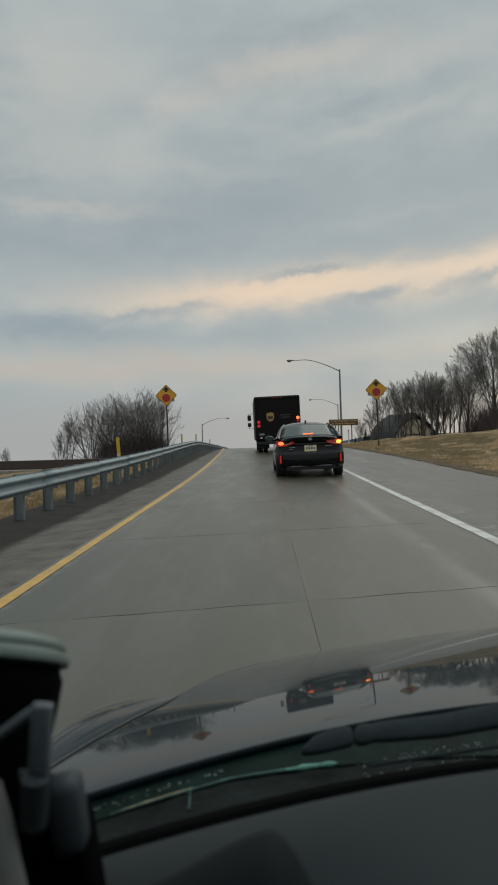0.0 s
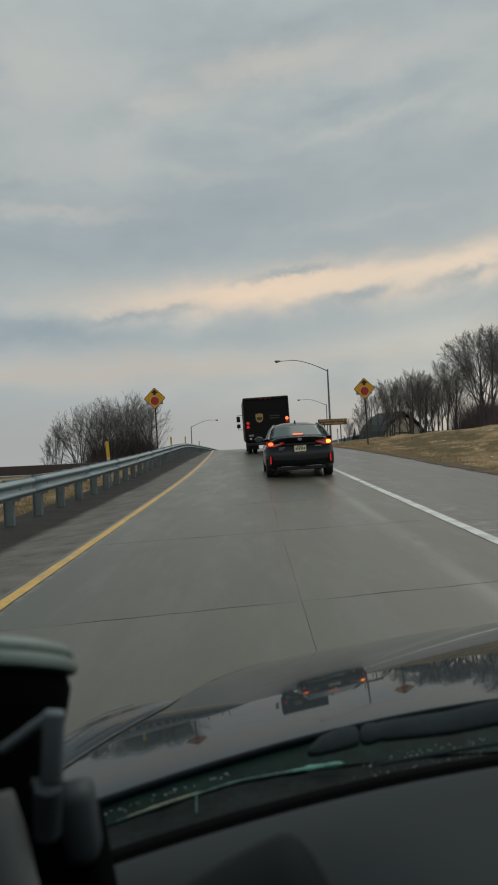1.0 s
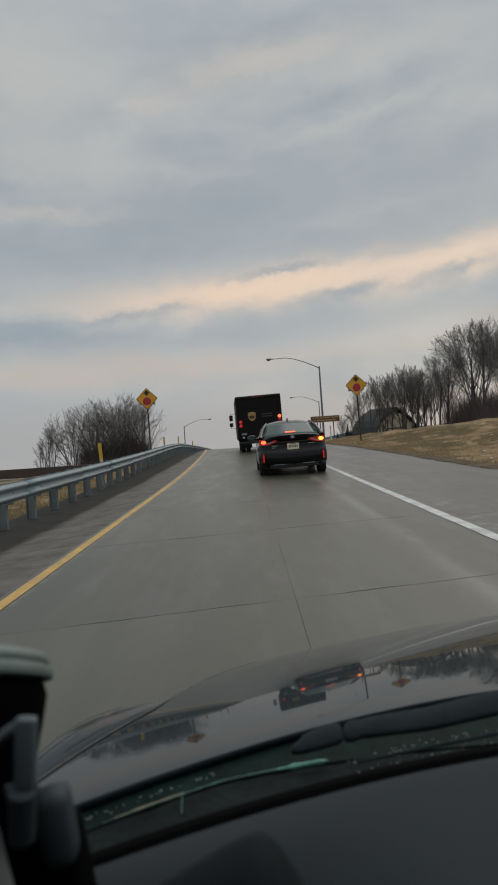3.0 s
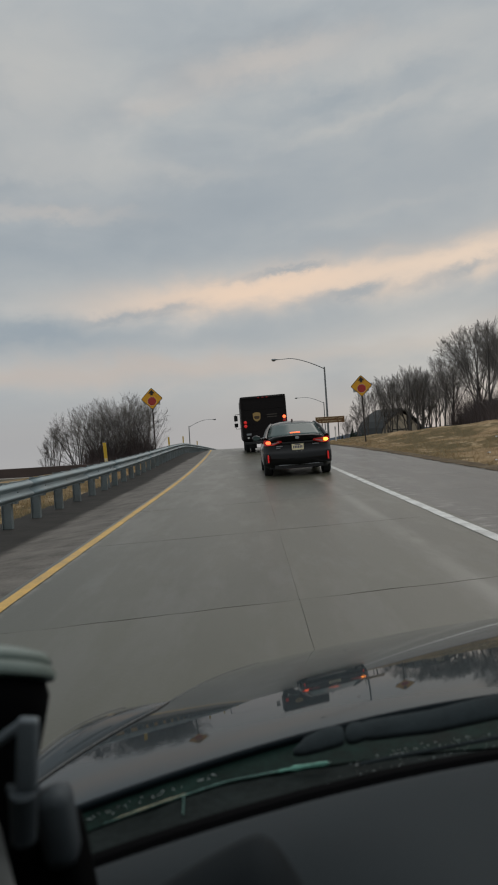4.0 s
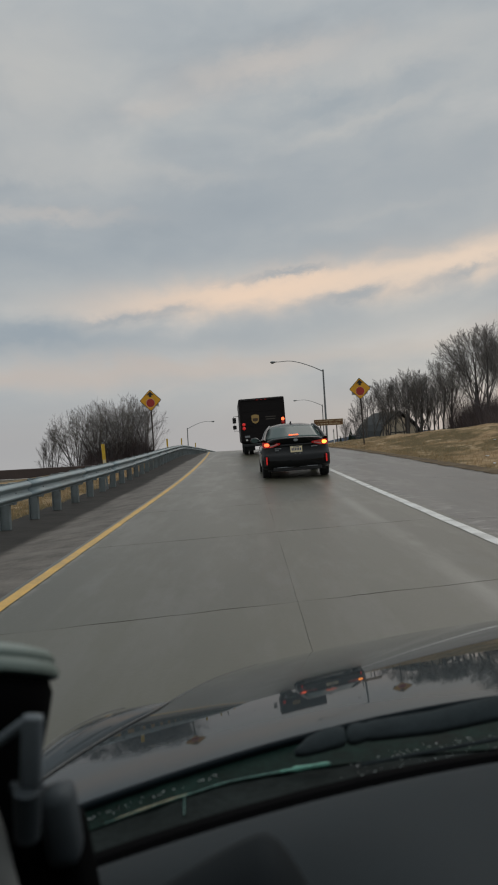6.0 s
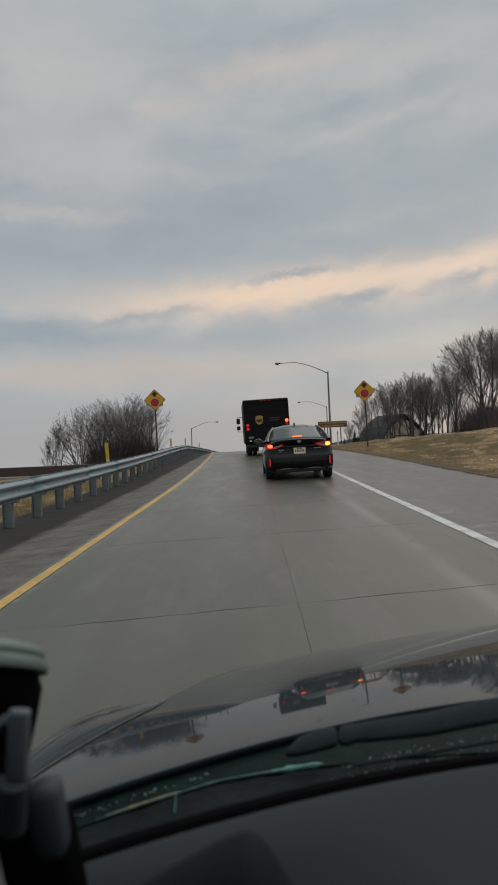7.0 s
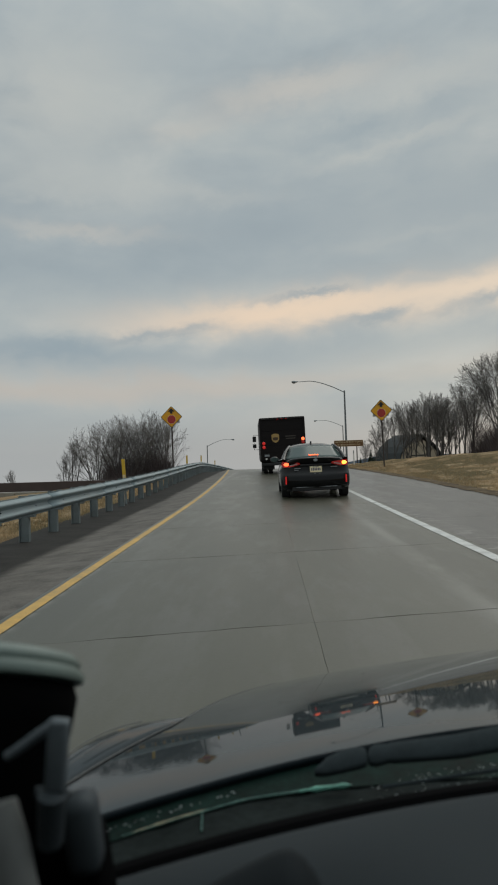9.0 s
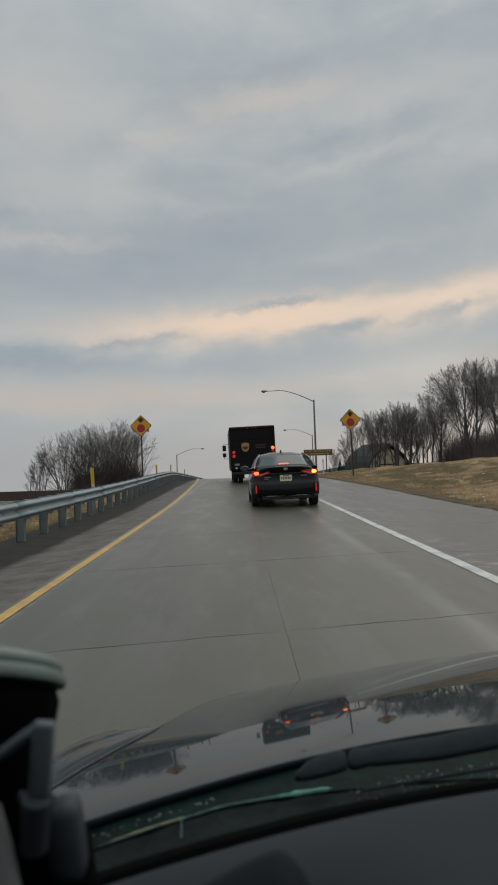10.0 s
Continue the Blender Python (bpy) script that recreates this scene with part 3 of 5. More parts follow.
            p.parent, p.matrix_basis = rail, m
            for n, me in (("spacer_block", meshes[1]), ("bolt", meshes[2])):
                c = new(n, me)
                c.parent = p
        y += 1.56


guardrail()


# ---- signs, markers and lamps ----
def rounded_diamond(s, r=0.08):
    pts = []
    for cx, cz, a0 in ((0, -s, 225), (s, 0, -45), (0, s, 45), (-s, 0, 135)):
        ux, uz = (cx / s, cz / s)
        for k in range(5):
            a = radians(a0 + k * 22.5)
            pts.append((ux * (s - r * 1.414) + r * math.cos(a), uz * (s - r * 1.414) + r * math.sin(a)))
    return pts


def octagon(r, turn=22.5):
    return [(r * math.cos(radians(turn + 45 * k)), r * math.sin(radians(turn + 45 * k))) for k in range(8)]


def stop_ahead_sign(at, z, ground_z, lean=0.0, behind=(0.0, 0.0)):
    s = thing("warning_sign", "yellow diamond stop-ahead warning sign on a dark post", "road sign", at, 0, group="stop-ahead signs")
    s.matrix_basis = pose(*at, 0, lean, 0)
    bm = plate_of(bmesh.new(), rounded_diamond(0.655), 0.006, 0.012)
    part("sign_back", bm, SIGNBACK, s)
    bm = plate_of(bmesh.new(), rounded_diamond(0.65), -0.004, 0.004)
    part("border", bm, SIGNBLACK, s, "black sign border")
    bm = plate_of(bmesh.new(), rounded_diamond(0.615, 0.07), -0.010, -0.005)
    part("panel", bm, SIGNYEL, s, "yellow-orange reflective panel")
    arrow = [(-0.075, 0.20), (0.075, 0.20), (0.075, 0.31), (0.21, 0.31), (0.0, 0.53), (-0.21, 0.31), (-0.075, 0.31)]
    part("arrow", plate_of(bmesh.new(), arrow, -0.016, -0.011), SIGNBLACK, s, "black arrow")
    part("octagon_rim", plate_of(bmesh.new(), [(x, z0 - 0.15) for x, z0 in octagon(0.272)], -0.016, -0.011), SIGNWHITE, s, "pale octagon rim")
    part("octagon", plate_of(bmesh.new(), [(x, z0 - 0.15) for x, z0 in octagon(0.262)], -0.021, -0.017), SIGNRED, s, "red octagon")
    # small plates of a second sign fixed behind, facing the other way
    bm = bmesh.new()
    box(bm, (behind[0], 0.03, behind[1]), (0.95, 0.006, 0.26), 0.002)
    part("rear_plate", bm, SIGNBACK, s, "bare metal plate behind the diamond")
    bm = bmesh.new()
    low = ground_z - z
    box(bm, (0, 0.055, (0.55 + low) / 2 - 0.1), (0.075, 0.05, 0.55 - low + 0.2), 0.004)
    part("post", bm, WOODPOST, s)
    return s


stop_ahead_sign((-5.67, 43, 3.54), 3.54, land(-5.67, 43), -0.5, (0, -0.24))
stop_ahead_sign((6.80, 43, 3.55), 3.55, land(6.8, 43), -1.5, (-0.03, -0.22))


def street_lamp(base, height, arm, tilt, label):
    """Tapered pole with one upswept arm; arm < 0 reaches to the left."""
    s = thing("street_lamp", label, "street lamp", base, 0, group="ramp lamps")
    s.matrix_basis = pose(*base, 0, tilt, 0)
    soften(part("base_flange", lathe(bmesh.new(), [(0.20, -0.25), (0.20, 0.05), (0.14, 0.08), (0.13, 0.25)], 16), STEELPOLE, s))
    soften(part("pole", lathe(bmesh.new(), [(0.125, 0.0), (0.11, height * 0.5), (0.085, height), (0.09, height + 0.02), (0.09, height + 0.22), (0.02, height + 0.26)], 14), STEELPOLE, s))
    pts = []
    for k in range(13):
        t = k / 12
        pts.append((arm * t, 0, height + 0.02 + abs(arm) * (0.27 * (1 - (1 - min(1.0, t / 0.74)) ** 1.5) - 0.04 * max(0.0, t - 0.74))))
    soften(part("arm", pipe(bmesh.new(), pts, [0.055 - 0.022 * k / 12 for k in range(13)], 10), STEELPOLE, s))
    ex, ez = pts[-1][0], pts[-1][2]
    sg = math.copysign(1, arm)
    head = part("lamp_head", lathe(bmesh.new(), [(0.05, -0.12), (0.09, 0.0), (0.15, 0.20), (0.185, 0.42), (0.17, 0.58), (0.08, 0.68), (0.01, 0.70)], 16,
                                   pose(ex, 0, ez + 0.02, 0, sg * 90, 0) @ Matrix.Diagonal((0.62, 1, 1, 1))), STEELPOLE, s, "grey cobra-head luminaire")
    soften(head)
    bm = bmesh.new()
    bmesh.ops.create_uvsphere(bm, u_segments=16, v_segments=8, radius=0.15, matrix=pose(ex + sg * 0.42, 0, ez - 0.06) @ Matrix.Diagonal((1.4, 0.95, 0.75, 1)))
    soften(part("refractor", bm, LAMPGLASS, head, "dull glass refractor bowl"))
    return s


street_lamp((8.95, 82, land(8.95, 82)), 7.84 - land(8.95, 82), -5.25, -0.3, "tall grey steel street lamp with a long curved arm")
street_lamp((15.8, 150, land(15.8, 150)), 6.3 - land(15.8, 150), -5.25, -0.3, "grey steel street lamp standing beyond the crest")
street_lamp((-12.5, 150, land(-12.5, 150)), 3.0 - land(-12.5, 150), 5.0, 0.3, "grey steel street lamp on the guardrail side beyond the crest")


def brown_sign(at, ground_z):
    s = thing("guide_sign", "brown guide sign with cream letters on two posts", "road sign", at)
    s.matrix_basis = pose(*at, 0, 0, -4)
    bm = plate_of(bmesh.new(), [(-1.3, -0.28), (1.3, -0.28), (1.3, 0.28), (-1.3, 0.28)], 0.0, 0.012)
    part("panel_border", bm, SIGNLETTER, s, "cream edge line")
    bm = bmesh.new()
    box(bm, (0, -0.006, 0), (2.56, 0.008, 0.52), 0.003)
    part("panel", bm, SIGNBROWN, s)
    lettering("letter", "PA FISH AND BOAT COMM", 0.13, SIGNLETTER, s, (0.0, -0.014, 0.12), 2.3)
    lettering("letter", "BENNER SPRING FAC", 0.13, SIGNLETTER, s, (0.16, -0.014, -0.12), 1.75)
    arrow = [(-1.0, -0.12), (-0.93, -0.06), (-0.93, -0.10), (-0.84, -0.10), (-0.84, -0.14), (-0.93, -0.14), (-0.93, -0.18)]
    part("arrow", plate_of(bmesh.new(), arrow, -0.016, -0.011), SIGNLETTER, s)
    for x in (-0.72, 0.72):
        bm = bmesh.new()
        low = ground_z - at[2] - 0.3
        box(bm, (x, 0.05, (0.28 + low) / 2), (0.09, 0.07, 0.28 - low), 0.004)
        part("post", bm, WOODPOST, s)


brown_sign((7.29, 65, 1.89), land(7.29, 65))


def marker_post(at, height, yellow=True, lean=0.0):
    col = "yellow" if yellow else "white"
    s = thing("marker_post", f"slim {col} plastic roadside marker post", "marker post", at, 0, group=f"{col} marker posts")
    s.matrix_basis = pose(*at, 0, lean, random.uniform(-8, 8))
    bm = bmesh.new()
    foot = 0.5 * height if yellow else 0.0
    box(bm, (0, 0, (height + foot) / 2), (0.095, 0.022, height - foot + 0.02), 0.006)
    part("blade", bm, MARKER if yellow else MARKERWHITE, s)
    bm = bmesh.new()
    box(bm, (0, 0.014, foot / 2 - 0.12), (0.05, 0.03, foot + 0.4), 0.004)
    part("stake", bm, POSTSTEEL, s, "grey steel stake")
    bm = bmesh.new()
    box(bm, (0, -0.013, (foot + 0.12) if yellow else height - 0.14), (0.08, 0.004, 0.2), 0.001)
    part("reflector", bm, SIGNLETTER if yellow else SIGNBACK, s, "pale reflective strip")


for yy, hh, ln in ((20.3, 1.30, -3.0), (40, 1.25, -1), (56, 1.35, 1), (74, 1.3, 0), (2, 1.3, -2), (-14, 1.3, 1)):
    xx = -4.06 + bend(yy) + (0.05 if yy == 20.3 else 0)
    marker_post((xx, yy, land(xx, yy)), hh, True, ln)
for xx, yy in ((6.9, 58), (7.4, -8), (9.6, 96)):
    marker_post((xx, yy, land(xx, yy)), 1.15, False, random.uniform(-2, 2))


def small_sign(name, label, at, ground_z, face):
    s = thing(name, label, "road sign", at)
    face(s)
    bm = bmesh.new()
    low = ground_z - at[2] - 0.3
    box(bm, (0, 0.03, (0.3 + low) / 2), (0.06, 0.04, 0.3 - low), 0.003)
    part("post", bm, WOODPOST, s)


def stop_face(s):
    part("rim", plate_of(bmesh.new(), octagon(0.41), 0.0, 0.008), SIGNWHITE, s, "white rim")
    part("panel", plate_of(bmesh.new(), octagon(0.385), -0.006, -0.001), SIGNRED, s, "red octagonal panel")
    lettering("letter", "STOP", 0.27, SIGNWHITE, s, (0, -0.010, 0), 0.58)


def lane_face(s):
    bm = bmesh.new()
    box(bm, (0, 0, 0), (0.76, 0.008, 0.92), 0.004)
    part("panel", bm, SIGNWHITE, s, "white regulatory panel")
    for z, w in ((0.27, 0.52), (0.02, 0.36), (-0.23, 0.56)):
        bm = bmesh.new()
        box(bm, (0, -0.007, z), (w, 0.004, 0.13))
        part("text_bar", bm, SIGNBLACK, s)


small_sign("stop_sign", "red octagonal stop sign on a dark post", (-10.5, 134, land(-10.5, 134) + 2.6), land(-10.5, 134), stop_face)
small_sign("lane_sign", "white rectangular lane sign with dark lettering", (9.0, 107, land(9.0, 107) + 3.0), land(9.0, 107), lane_face)


def services_sign(at, ground_z, rows, label):
    """Blue services board on two steel posts, with plain coloured panels."""
    high = 0.35 + 0.75 * len(rows)
    s = thing("services_sign", label, "road sign", at, 0, group="services signs")
    bm = bmesh.new()
    box(bm, (0, 0, 0), (1.75, 0.012, high), 0.004)
    part("panel_edge", bm, SIGNWHITE, s, "white edge line")
    bm = bmesh.new()
    box(bm, (0, -0.009, 0), (1.70, 0.008, high - 0.05), 0.003)
    part("panel", bm, SIGNBLUE, s)
    z = high / 2 - 0.66
    for base, mark in rows:
        bm = bmesh.new()
        box(bm, (-0.18, -0.018, z), (1.15, 0.008, 0.58), 0.004)
        logo = part("logo_panel", bm, base, s)
        bm = bmesh.new()
        box(bm, (-0.18, -0.025, z), (0.62, 0.005, 0.26), 0.002)
        part("logo_mark", bm, mark, logo)
        arrow = [(0.50, z - 0.03), (0.62, z - 0.03), (0.62, z - 0.10), (0.76, z + 0.0), (0.62, z + 0.10), (0.62, z + 0.03), (0.50, z + 0.03)]
        part("arrow", plate_of(bmesh.new(), arrow, -0.020, -0.015), SIGNWHITE, s)
        z -= 0.75
    for x in (-0.5, 0.5):
        bm = bmesh.new()
        low = ground_z - at[2] - 0.3
        box(bm, (x, 0.04, (high / 2 + low) / 2), (0.08, 0.06, high / 2 - low), 0.004)
        part("post", bm, GALV, s)


services_sign((9.6, -20, land(9.6, -20) + 4.2), land(9.6, -20), [(SIGNRED, MARKER), (SIGNWHITE, SIGNBLACK), (SIGNGREEN, SIGNWHITE), (SIGNWHITE, SIGNRED)], "tall blue services board with four coloured panels")
services_sign((10.6, -30, land(10.6, -30) + 4.6), land(10.6, -30), [(SIGNWHITE, SIGNGREEN), (SIGNRED, SIGNWHITE)], "blue services board with two coloured panels")


# ---- vehicles ----
def wheel(parent, at, radius, width):
    tyre = part("tyre", lathe(bmesh.new(), [(radius * 0.64, -width / 2), (radius * 0.93, -width / 2), (radius, -width * 0.36), (radius, width * 0.36), (radius * 0.93, width / 2), (radius * 0.64, width / 2)], 32,
                              pose(*at, 0, 90, 0)), RUBBER, parent, "black rubber tyre")
    soften(tyre)
    bm = lathe(bmesh.new(), [(radius * 0.2, -width * 0.46), (radius * 0.62, -width * 0.44), (radius * 0.655, -width * 0.40), (radius * 0.655, width * 0.40), (radius * 0.62, width * 0.44), (radius * 0.2, width * 0.46)], 24, pose(*at, 0, 90, 0))
    soften(part("rim", bm, RIM, tyre, "grey wheel rim"))


def skin(name, rows, lateral, shape, material, parent, label="", close=False):
    """Rows of points across the car: rows are (y, z, half width); shape(t, y, z) shifts y and z towards the edges."""
    verts, faces = [], []
    for y, z, w in rows:
        for t in lateral:
            dy, dz = shape(t, y, z)
            verts.append((t * w, y + dy, z + dz))
    n = len(lateral)
    for j in range(len(rows) - 1):
        for i in range(n - 1):
            faces.append((j * n + i, j * n + i + 1, (j + 1) * n + i + 1, (j + 1) * n + i))
    return verts, faces, n


def sedan(at, turn):
    c = thing("sedan", "black four-door sedan with its rear lamps lit", "car", at, turn)
    c.matrix_basis = pose(*at, 0, -1.0, turn)
    lat = [-1, -0.985, -0.95, -0.88, -0.75, -0.5, -0.25, 0, 0.25, 0.5, 0.75, 0.88, 0.95, 0.985, 1]
    rows = [(0.10, 0.27, 0.80), (0.03, 0.30, 0.85), (0.0, 0.36, 0.875), (0.0, 0.50, 0.885), (0.015, 0.60, 0.89), (0.06, 0.655, 0.888), (0.10, 0.69, 0.885), (0.13, 0.78, 0.88),
            (0.14, 0.86, 0.87), (0.115, 0.94, 0.855), (0.085, 1.0, 0.83), (0.075, 1.055, 0.80), (0.10, 1.075, 0.79), (0.20, 1.075, 0.80), (0.45, 1.085, 0.81), (0.75, 1.075, 0.83), (1.2, 1.03, 0.86),
            (2.0, 0.99, 0.88), (3.0, 0.98, 0.87), (3.5, 0.95, 0.85), (4.0, 0.88, 0.82), (4.35, 0.78, 0.78), (4.5, 0.66, 0.74), (4.56, 0.5, 0.72), (4.52, 0.3, 0.70), (4.45, 0.24, 0.68)]

    def bulge(t, y, z):
        a = abs(t)
        dy = (0.30 * a ** 5 + 0.05 * a * a) if y < 0.35 else (-0.35 * a ** 4 if y > 4.2 else 0.0)
        dz = -0.11 * a ** 8 - 0.03 * a * a if z > 0.9 else -0.02 * a ** 6
        return dy, dz
    verts, faces, n = skin("x", rows, lat, bulge, PAINT, c)
    # sides: from each edge point down to the sill
    for sgn, col in ((1, n - 1), (-1, 0)):
        edge = [j * n + col for j in range(len(rows))]
        prev = None
        for j in range(9, 23):
            x, y, z = verts[edge[j]]
            ids = [edge[j]]
            for f, out in ((0.25, 0.030), (0.5, 0.035), (0.75, 0.02), (0.97, -0.02)):
                verts.append((x + sgn * out, y, z + (0.24 - z) * f))
                ids.append(len(verts) - 1)
            if prev:
                for k in range(4):
                    q = (prev[k], ids[k], ids[k + 1], prev[k + 1])
                    faces.append(q if sgn > 0 else q[::-1])
            prev = ids
    body = solid("body", verts, faces, PAINT, c, "glossy black bodywork", smooth=True)
    soften(body, 40)
    # cabin
    lat2 = [-1, -0.97, -0.85, -0.5, 0, 0.5, 0.85, 0.97, 1]
    rrows = [(1.20, 1.375, 0.60), (1.30, 1.405, 0.605), (1.45, 1.43, 0.61), (1.8, 1.462, 0.615), (2.3, 1.46, 0.62), (2.65, 1.42, 0.61), (2.78, 1.39, 0.60)]
    v, f, n2 = skin("x", rrows, lat2, lambda t, y, z: (0.06 * t * t if y < 1.6 else 0, -0.045 * t * t - 0.055 * abs(t) ** 6), PAINT, c)
    roof = solid("roof", v, f, PAINT, c, "black roof", smooth=True)
    mod = roof.modifiers.new("thick", "SOLIDIFY")
    mod.thickness, mod.offset = 0.03, -1

    def pane(name, corners, label, inner=None):
        """A slightly bowed pane over four corners."""
        a, b, cc, d = (Vector(p) for p in corners)
        vs, fs = [], []
        k = 8
        out = (b - a).cross(d - a).normalized()
        for j in range(k + 1):
            for i in range(k + 1):
                p, q = i / k, j / k
                pt = (a * (1 - p) + b * p) * (1 - q) + (d * (1 - p) + cc * p) * q
                vs.append(pt + out * 0.05 * (4 * p * (1 - p)) * 0.7)
        for j in range(k):
            for i in range(k):
                fs.append((j * (k + 1) + i, j * (k + 1) + i + 1, (j + 1) * (k + 1) + i + 1, (j + 1) * (k + 1) + i))
        ob = solid(name, vs, fs, DARKGLASS, c, label, smooth=True)
        mod = ob.modifiers.new("thick", "SOLIDIFY")
        mod.thickness = 0.006
        return ob
    pane("rear_window", [(-0.755, 0.62, 1.045), (0.755, 0.62, 1.045), (0.595, 1.26, 1.365), (-0.595, 1.26, 1.365)], "grey tinted rear window")
    pane("windscreen", [(0.72, 3.45, 0.99), (-0.72, 3.45, 0.99), (-0.55, 2.76, 1.37), (0.55, 2.76, 1.37)], "tinted windscreen")
    for sgn, nm in ((1, "side_window"), (-1, "side_window")):
        cr = [(sgn * 0.80, 0.85, 1.02), (sgn * 0.82, 3.3, 0.98), (sgn * 0.57, 2.7, 1.37), (sgn * 0.565, 1.35, 1.37)]
        pane(nm, cr if sgn > 0 else [cr[1], cr[0], cr[3], cr[2]], "tinted side window")
    # rear pillars
    for sgn in (1, -1):
        bm = bmesh.new()
        pipe(bm, [(sgn * 0.815, 0.50, 1.00), (sgn * 0.785, 0.75, 1.10), (sgn * 0.715, 1.03, 1.25), (sgn * 0.625, 1.30, 1.36), (sgn * 0.595, 1.5, 1.39)], [0.058, 0.052, 0.044, 0.036, 0.03], 12)
        soften(part("rear_pillar", bm, PAINT, c))
        # tail lamps: outer red body, inner lens, lit core
        k = sgn
        oy = lambda x: 0.085 + 0.30 * (abs(x) / 0.87) ** 5 + 0.05 * (x / 0.87) ** 2
        shape = [(0.40, 0.905), (0.60, 0.845), (0.84, 0.835), (0.875, 0.90), (0.85, 0.985), (0.62, 0.965), (0.42, 0.945)]
        bm = bmesh.new()
        top = [bm.verts.new((k * x, oy(x) - 0.005, z)) for x, z in shape]
        back = [bm.verts.new((k * x * 0.99, oy(x) + 0.10, z)) for x, z in shape]
        bm.faces.new(top)
        for i in range(len(top)):
            bm.faces.new((top[i], top[(i + 1) % len(top)], back[(i + 1) % len(top)], back[i]))
        bmesh.ops.recalc_face_normals(bm, faces=bm.faces)
        lamp = part("tail_lamp", bm, TAILRED, c, "red wrap-around tail lamp")
        bm = bmesh.new()
        bm.faces.new([bm.verts.new((k * x, oy(x) - 0.014, z)) for x, z in ((0.47, 0.902), (0.66, 0.862), (0.66, 0.895), (0.47, 0.925))])
        part("inner_lens", bm, CLEARLENS, lamp, "pale inner lens")
        bm = bmesh.new()
        bmesh.ops.create_uvsphere(bm, u_segments=14, v_segments=8, radius=0.06, matrix=pose(k * 0.745, oy(0.745) - 0.0, 0.91) @ Matrix.Diagonal((1.25, 0.4, 0.75, 1)))
        soften(part("lit_core", bm, BLINK if sgn > 0 else BRAKE, lamp, "glowing amber core" if sgn > 0 else "glowing red core"))
        bm = bmesh.new()
        box(bm, (k * 0.775, 0.145, 0.50), (0.034, 0.03, 0.20), 0.008)
        part("reflector", bm, REFLECTOR, c, "upright red bumper reflector with an added faint glow")
        bm = bmesh.new()
        box(bm, (k * 0.80, 0.19, 0.50), (0.09, 0.03, 0.27), 0.01)
        part("reflector_bezel", bm, TRIM, c)
        # door mirrors
        mir = bmesh.new()
        bmesh.ops.create_uvsphere(mir, u_segments=16, v_segments=10, radius=0.12, matrix=pose(k * 1.0, 2.75, 1.03) @ Matrix.Diagonal((1.05, 0.75, 0.72, 1)))
        rod(mir, (k * 0.80, 2.78, 0.98), (k * 0.95, 2.76, 1.0), 0.03, sides=8)
        mr = soften(part("door_mirror", mir, PAINT, c, "black door mirror"))
        bm = lathe(bmesh.new(), [(0.001, 0.0), (0.095, 0.0), (0.098, 0.006), (0.09, 0.01)], 20, pose(k * 1.0, 2.665, 1.03, 90, 0, 0) @ Matrix.Diagonal((1.05, 0.72, 1, 1)))
        part("mirror_glass", bm, DARKGLASS, mr)
        for wy in (0.93, 3.62):
            wheel(c, (k * 0.775, wy, 0.32), 0.32, 0.215)
    # plate, badge, trunk garnish, lettering marks
    bm = bmesh.new()
    box(bm, (0, 0.095, 0.885), (0.80, 0.03, 0.035), 0.01)
    part("boot_garnish", bm, TRIM, c, "gloss black strip above the plate")
    bm = bmesh.new()
    box(bm, (0, 0.115, 0.765), (0.36, 0.02, 0.20), 0.012)
    part("plate_bracket", bm, TRIM, c)
    bm = bmesh.new()
    box(bm, (0, 0.098, 0.765), (0.305, 0.008, 0.155), 0.006)
    plt = part("number_plate", bm, PLATE, c, "pale yellow number plate")
    for k in range(6):
        bm = bmesh.new()
        box(bm, (-0.105 + k * 0.042, 0.0925, 0.765), (0.026, 0.003, 0.065))
        part("text_bar", bm, PLATEINK, plt)
    bm = bmesh.new()
    box(bm, (0, 0.0925, 0.823), (0.15, 0.003, 0.018))
    part("text_bar", bm, PLATEINK, plt)
    bm = lathe(bmesh.new(), [(0.040, -0.01), (0.050, 0.0), (0.042, 0.006)], 24, pose(0, 0.075, 1.0, 90, 0, 0) @ Matrix.Diagonal((1.1, 0.75, 1, 1)))
    part("badge", bm, RIM, c, "small oval chrome badge")
    for x, z, w in ((-0.47, 0.80, 0.16), (-0.50, 0.755, 0.10), (0.47, 0.815, 0.17)):
        bm = bmesh.new()
        box(bm, (x, 0.135, z), (w, 0.006, 0.022), 0.002)
        part("model_mark", bm, RIM, c, "small chrome lettering mark")
    for x in (-0.03, 0.09):
        bm = bmesh.new()
        box(bm, (x, 0.055, 0.655), (0.03, 0.012, 0.012), 0.003)
        part("sensor_dot", bm, RIM, c)
    bm = bmesh.new()
    box(bm, (0, 0.035, 0.315), (1.05, 0.02, 0.018), 0.006)
    part("lower_chrome_strip", bm, RIM, c, "thin bright strip under the bumper")
    bm = bmesh.new()
    box(bm, (0, 0.16, 0.27), (1.25, 0.22, 0.10), 0.02)
    part("diffuser", bm, TRIM, c, "black lower diffuser")
    bm = bmesh.new()
    box(bm, (0, 0.715, 1.135), (0.26, 0.03, 0.026), 0.008)
    part("high_brake_lamp", bm, BRAKE, c, "lit high-level brake lamp")
    bm = bmesh.new()
    plate = [(1.45, 1.44), (1.72, 1.455), (1.55, 1.50), (1.50, 1.51)]
    a = [bm.verts.new((-0.018, y, z)) for y, z in plate]
    b = [bm.verts.new((0.018, y, z)) for y, z in plate]
    bm.faces.new(a), bm.faces.new(b[::-1])
